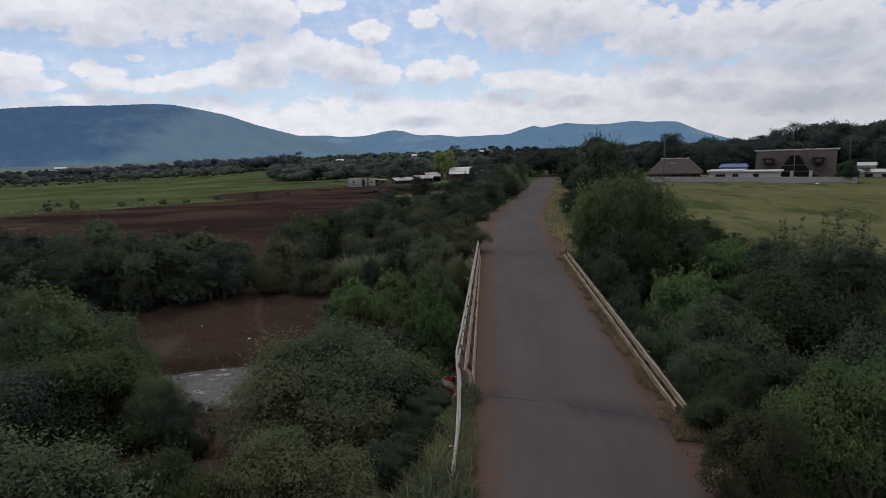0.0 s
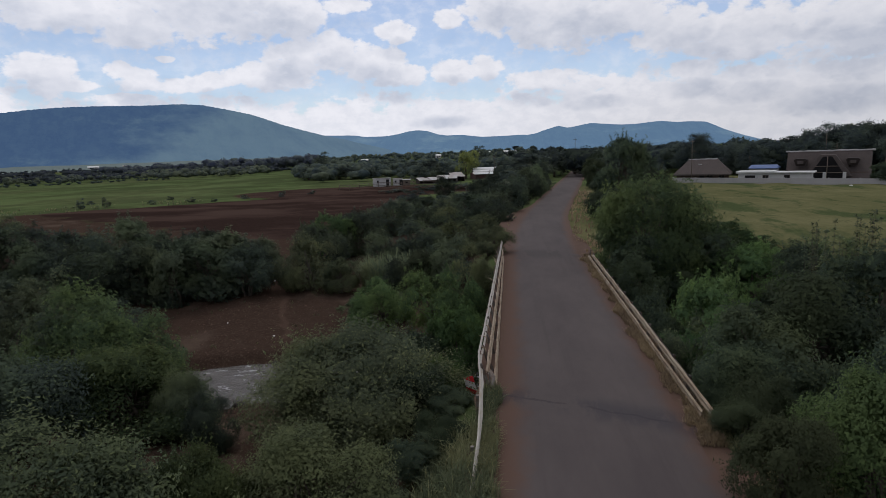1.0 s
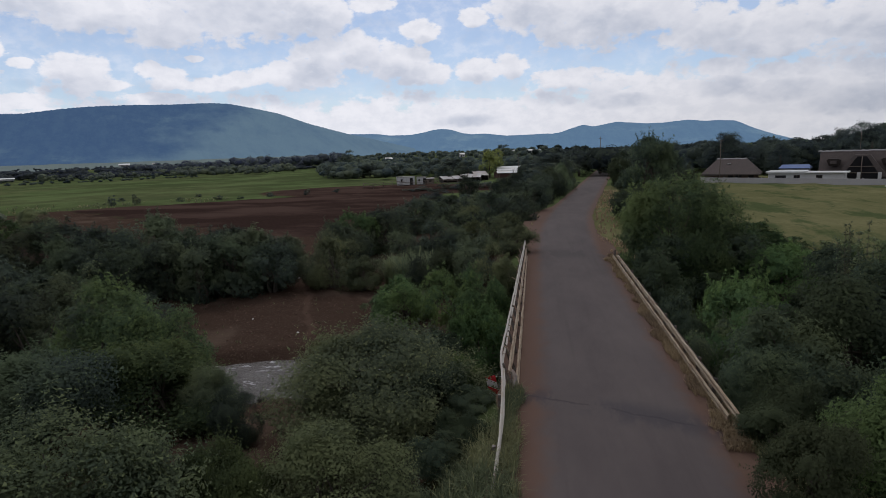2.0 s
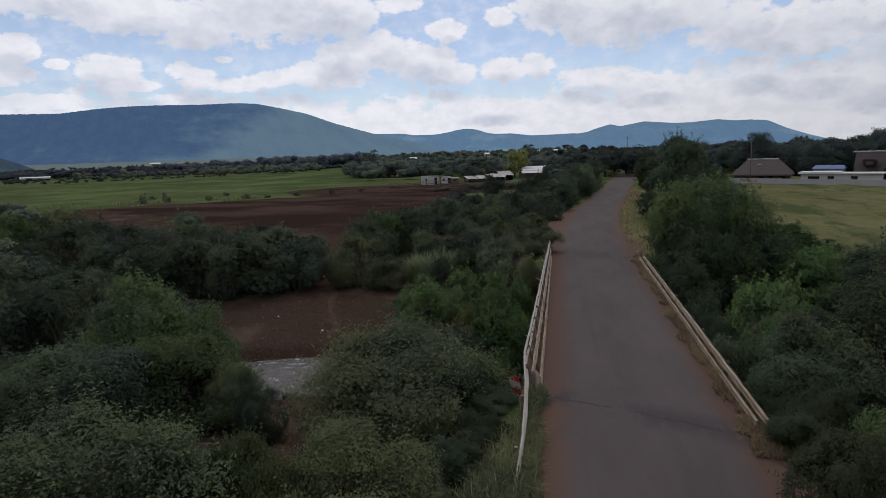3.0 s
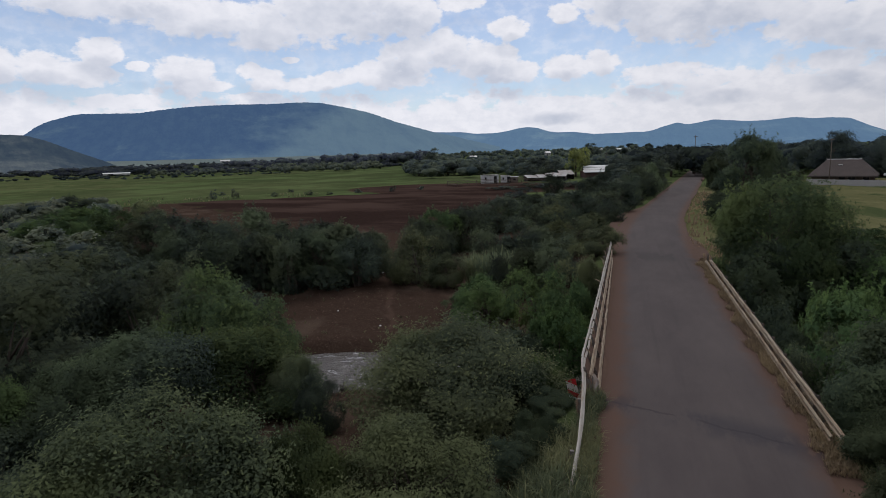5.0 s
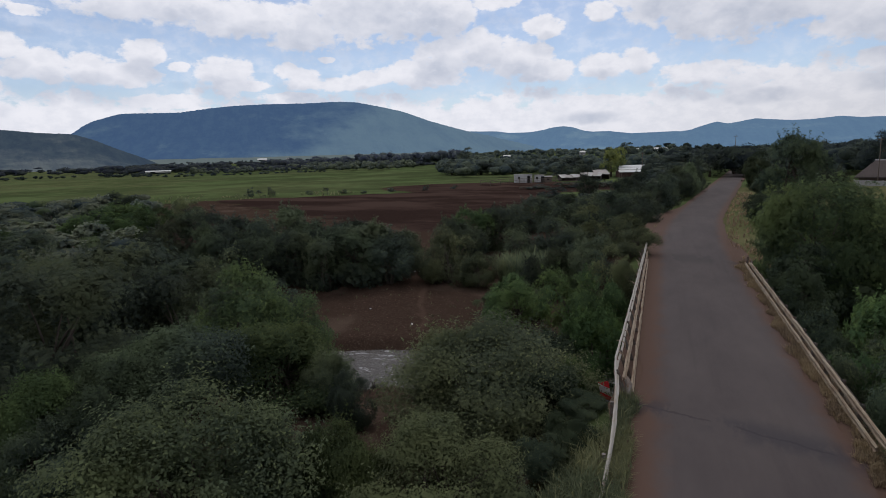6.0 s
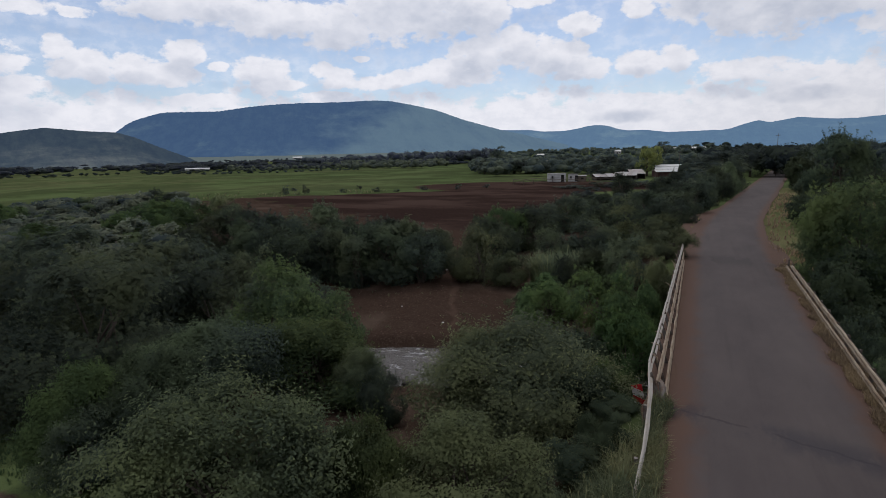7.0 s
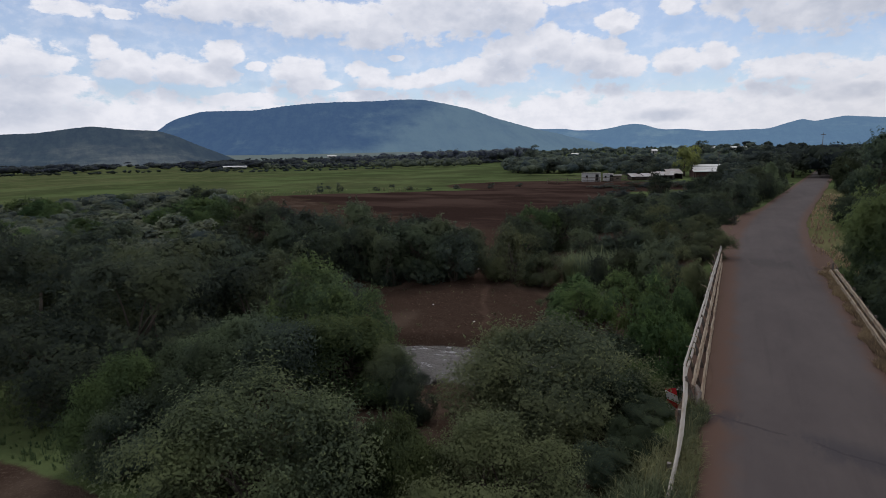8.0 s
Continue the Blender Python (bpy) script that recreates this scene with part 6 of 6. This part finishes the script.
# ---- grass, reeds, weeds ----
def blades(rng, spots, high, lean, wide, per):
    """Vertices and quads of bent grass blades in tufts. spots: x, y, z and a size factor."""
    n = len(spots) * per
    c = np.repeat(spots, per, 0)
    k = c[:, 3:4] * rng.uniform(0.5, 1.15, (n, 1))
    a = rng.uniform(0, 6.283, n)
    way = np.stack([np.cos(a), np.sin(a), np.zeros(n)], 1)
    side = np.stack([-np.sin(a), np.cos(a), np.zeros(n)], 1)
    foot = c[:, :3] + way * rng.uniform(0, 0.09, (n, 1)) * k
    ben = rng.uniform(0.15, 1.0, (n, 1)) * lean
    up = np.array([0, 0, 1.0])
    mid = foot + (up * 0.6 + way * ben * 0.28) * high * k
    tip = foot + (up * (1.0 - 0.35 * ben) + way * ben * 0.85) * high * k
    w = wide * rng.uniform(0.6, 1.3, (n, 1)) * np.sqrt(k)
    v = np.stack([foot - side * w, foot + side * w, mid + side * w * 0.8, mid - side * w * 0.8, tip + side * w * 0.12, tip - side * w * 0.12], 1).reshape(-1, 3)
    i = np.arange(n)[:, None] * 6
    f = np.concatenate([i + np.array([[0, 1, 2, 3]]), i + np.array([[3, 2, 4, 5]])])
    return v, f


def blade_sheet(name, made, mat):
    v, f = made
    return sheet(name, v, f, mat)


def grass(name, label, seed, n, area, high, mat, lean=0.8, wide=0.012, per=9, keep=None, sizes=(0.6, 1.2), level=None):
    rng = np.random.RandomState(seed)
    x, y = rng.uniform(area[0], area[1], n), rng.uniform(area[2], area[3], n)
    if keep is not None:
        m = keep(x, y)
        x, y = x[m], y[m]
    z = ground_z(x, y) - 0.02 if level is None else np.full(len(x), level)
    made = blades(rng, np.stack([x, y, z, rng.uniform(*sizes, len(x))], 1), high, lean, wide, per)
    tagged(blade_sheet(name, made, mat), label, "grass", kind="stuff")


grass("verge_grass", "tall pale green grass between end rail and asphalt", 8, 900, (-1.15, -0.35, 8.0, 19.0), 0.46, GRASS_GREEN, 1.0, 0.011, 11, lambda x, y: x < -0.56 + 0.16 * waves(y, x, 2.6, 5), level=-0.09)
off_road = lambda x, y: np.abs(x - road_x(y))
grass("verge_grass", "tall pale green grass on the road's verge", 1, 1300, (-3.9, -0.75, 8.5, 19.2), 0.62, GRASS_GREEN, 1.0, 0.012, 12, lambda x, y: (x < -1.0 + 0.25 * waves(y, x, 3.0, 2)) & (x > -2.6 - 0.2 * np.abs(14 - y)) & ((y < 16.2) | (x > -1.15)))
grass("verge_grass", "short dry grass along the guard rail", 2, 5200, (4.5, 5.6, 15.5, 45.0), 0.25, GRASS_DRY, 1.0, 0.012, 8, lambda x, y: x > 5.0 + 0.26 * waves(y, x, 3.2, 4), level=-0.06)
grass("verge_grass", "low green weeds beside the dirt shoulder", 3, 1600, (5.3, 8.5, 7.0, 17.5), 0.32, GRASS_GREEN, 1.0, 0.016, 10, lambda x, y: x > 5.5 + 0.2 * waves(y, x, 2.2, 6))
grass("verge_grass", "sunlit yellow grass between road and trees", 4, 1700, (4, 16, 45, 112), 0.45, GRASS_DRY, 0.8, 0.03, 7, lambda x, y: (x - road_x(y) > 3.0) & (x - road_x(y) < 5.2))
grass("verge_grass", "thin grass at the foot of the roadside bushes", 5, 900, (-7, 12, 44, 100), 0.35, GRASS_GREEN, 0.8, 0.02, 9, lambda x, y: (road_x(y) - x > 3.4) & (road_x(y) - x < 5.2))
grass("clearing_grass", "short green grass in a clearing", 6, 2600, (-34, -13, 8.5, 17), 0.22, GRASS_LOW, 0.9, 0.016, 8, lambda x, y: (y > 10.4 + 0.05 * (x + 18)) & (y < 15))
grass("pasture_weeds", "rough green tussocks along the pasture's edge", 9, 5200, (-125, -22, 95, 240), 0.45, GRASS_GREEN, 0.9, 0.10, 5,
      lambda x, y: (y > 138.5 + 0.62 * (x + 44.5)) & (x < -72) & (y < 160 + 0.62 * (x + 44.5)) & (waves(x, y, 22.0, 19, 3) > -0.25))
grass("bank_grass", "sparse tufts on the bare bank", 10, 500, (-24, -4, 14, 44), 0.22, GRASS_GREEN, 1.0, 0.012, 8, lambda x, y: (np.abs(y - river_y(x)) > 4) & (waves(x, y, 6.0, 23, 3) > 0.15))


def reed_bed(x, y, rx, ry, n, high, seed):
    """A stand of upright reeds."""
    rng = np.random.RandomState(seed)
    a, r = rng.uniform(0, 6.283, n), np.sqrt(rng.uniform(0, 1, n))
    px, py = x + rx * r * np.cos(a), y + ry * r * np.sin(a)
    made = blades(rng, np.stack([px, py, ground_z(px, py), rng.uniform(0.75, 1.15, n)], 1), high, 0.8, 0.03, 12)
    tagged(blade_sheet("reeds", made, REED), "stand of tall pale green reeds near the water", "reeds", kind="stuff")


reed_bed(-9.2, 44.3, 2.6, 1.5, 520, 2.7, 1)
reed_bed(-6.9, 43.2, 1.3, 1.0, 160, 2.0, 2)


def tall_weed(x, y, high, seed):
    """An upright weed with small leaves up a thin stalk."""
    rng = np.random.RandomState(seed)
    ob = base("tall_weed", pose(x, y, float(ground_z(x, y)) - 0.1), "tall thin grey-green weed above the bushes", "weed", "tall weeds by the meadow")
    bm = bmesh.new()
    cen = []
    for s in range(4):
        a = rng.uniform(0, 6.283)
        r = rng.uniform(0.05, 0.45)
        top = Vector((r * math.cos(a), r * math.sin(a), high * rng.uniform(0.7, 1.0)))
        tube(bm, [(0.04 * s, 0, 0), top * 0.5, top], [0.02, 0.015, 0.006], 4)
        cen += [np.array(top) * k for k in np.linspace(0.45, 1.0, 12)]
    part("stalk", bm, BARK, ob)
    v, f, nn = leaf_cloud(rng, np.array(cen), np.full(len(cen), 0.075), np.full(len(cen), 20), 0.095, middle=(0, 0, high * 0.4))
    sheet("leaves", v, f, LEAF_GREY[0], ob, True, nn)


for k, (x, y, top) in enumerate([(15.6, 32.4, 4.3), (15.1, 30.5, 3.8), (16.7, 33.0, 3.9), (16.1, 31.1, 3.5), (16.9, 31.8, 3.7), (16.8, 30.7, 5.2), (16.6, 29.7, 4.8), (17.8, 31.3, 4.8), (17.7, 30.2, 4.4), (17.6, 29.1, 4.2), (18.9, 30.6, 4.2), (17.6, 32.6, 4.2), (16.2, 34.4, 3.2)]):
    tall_weed(x, y, top - float(ground_z(x, y)), 40 + k)
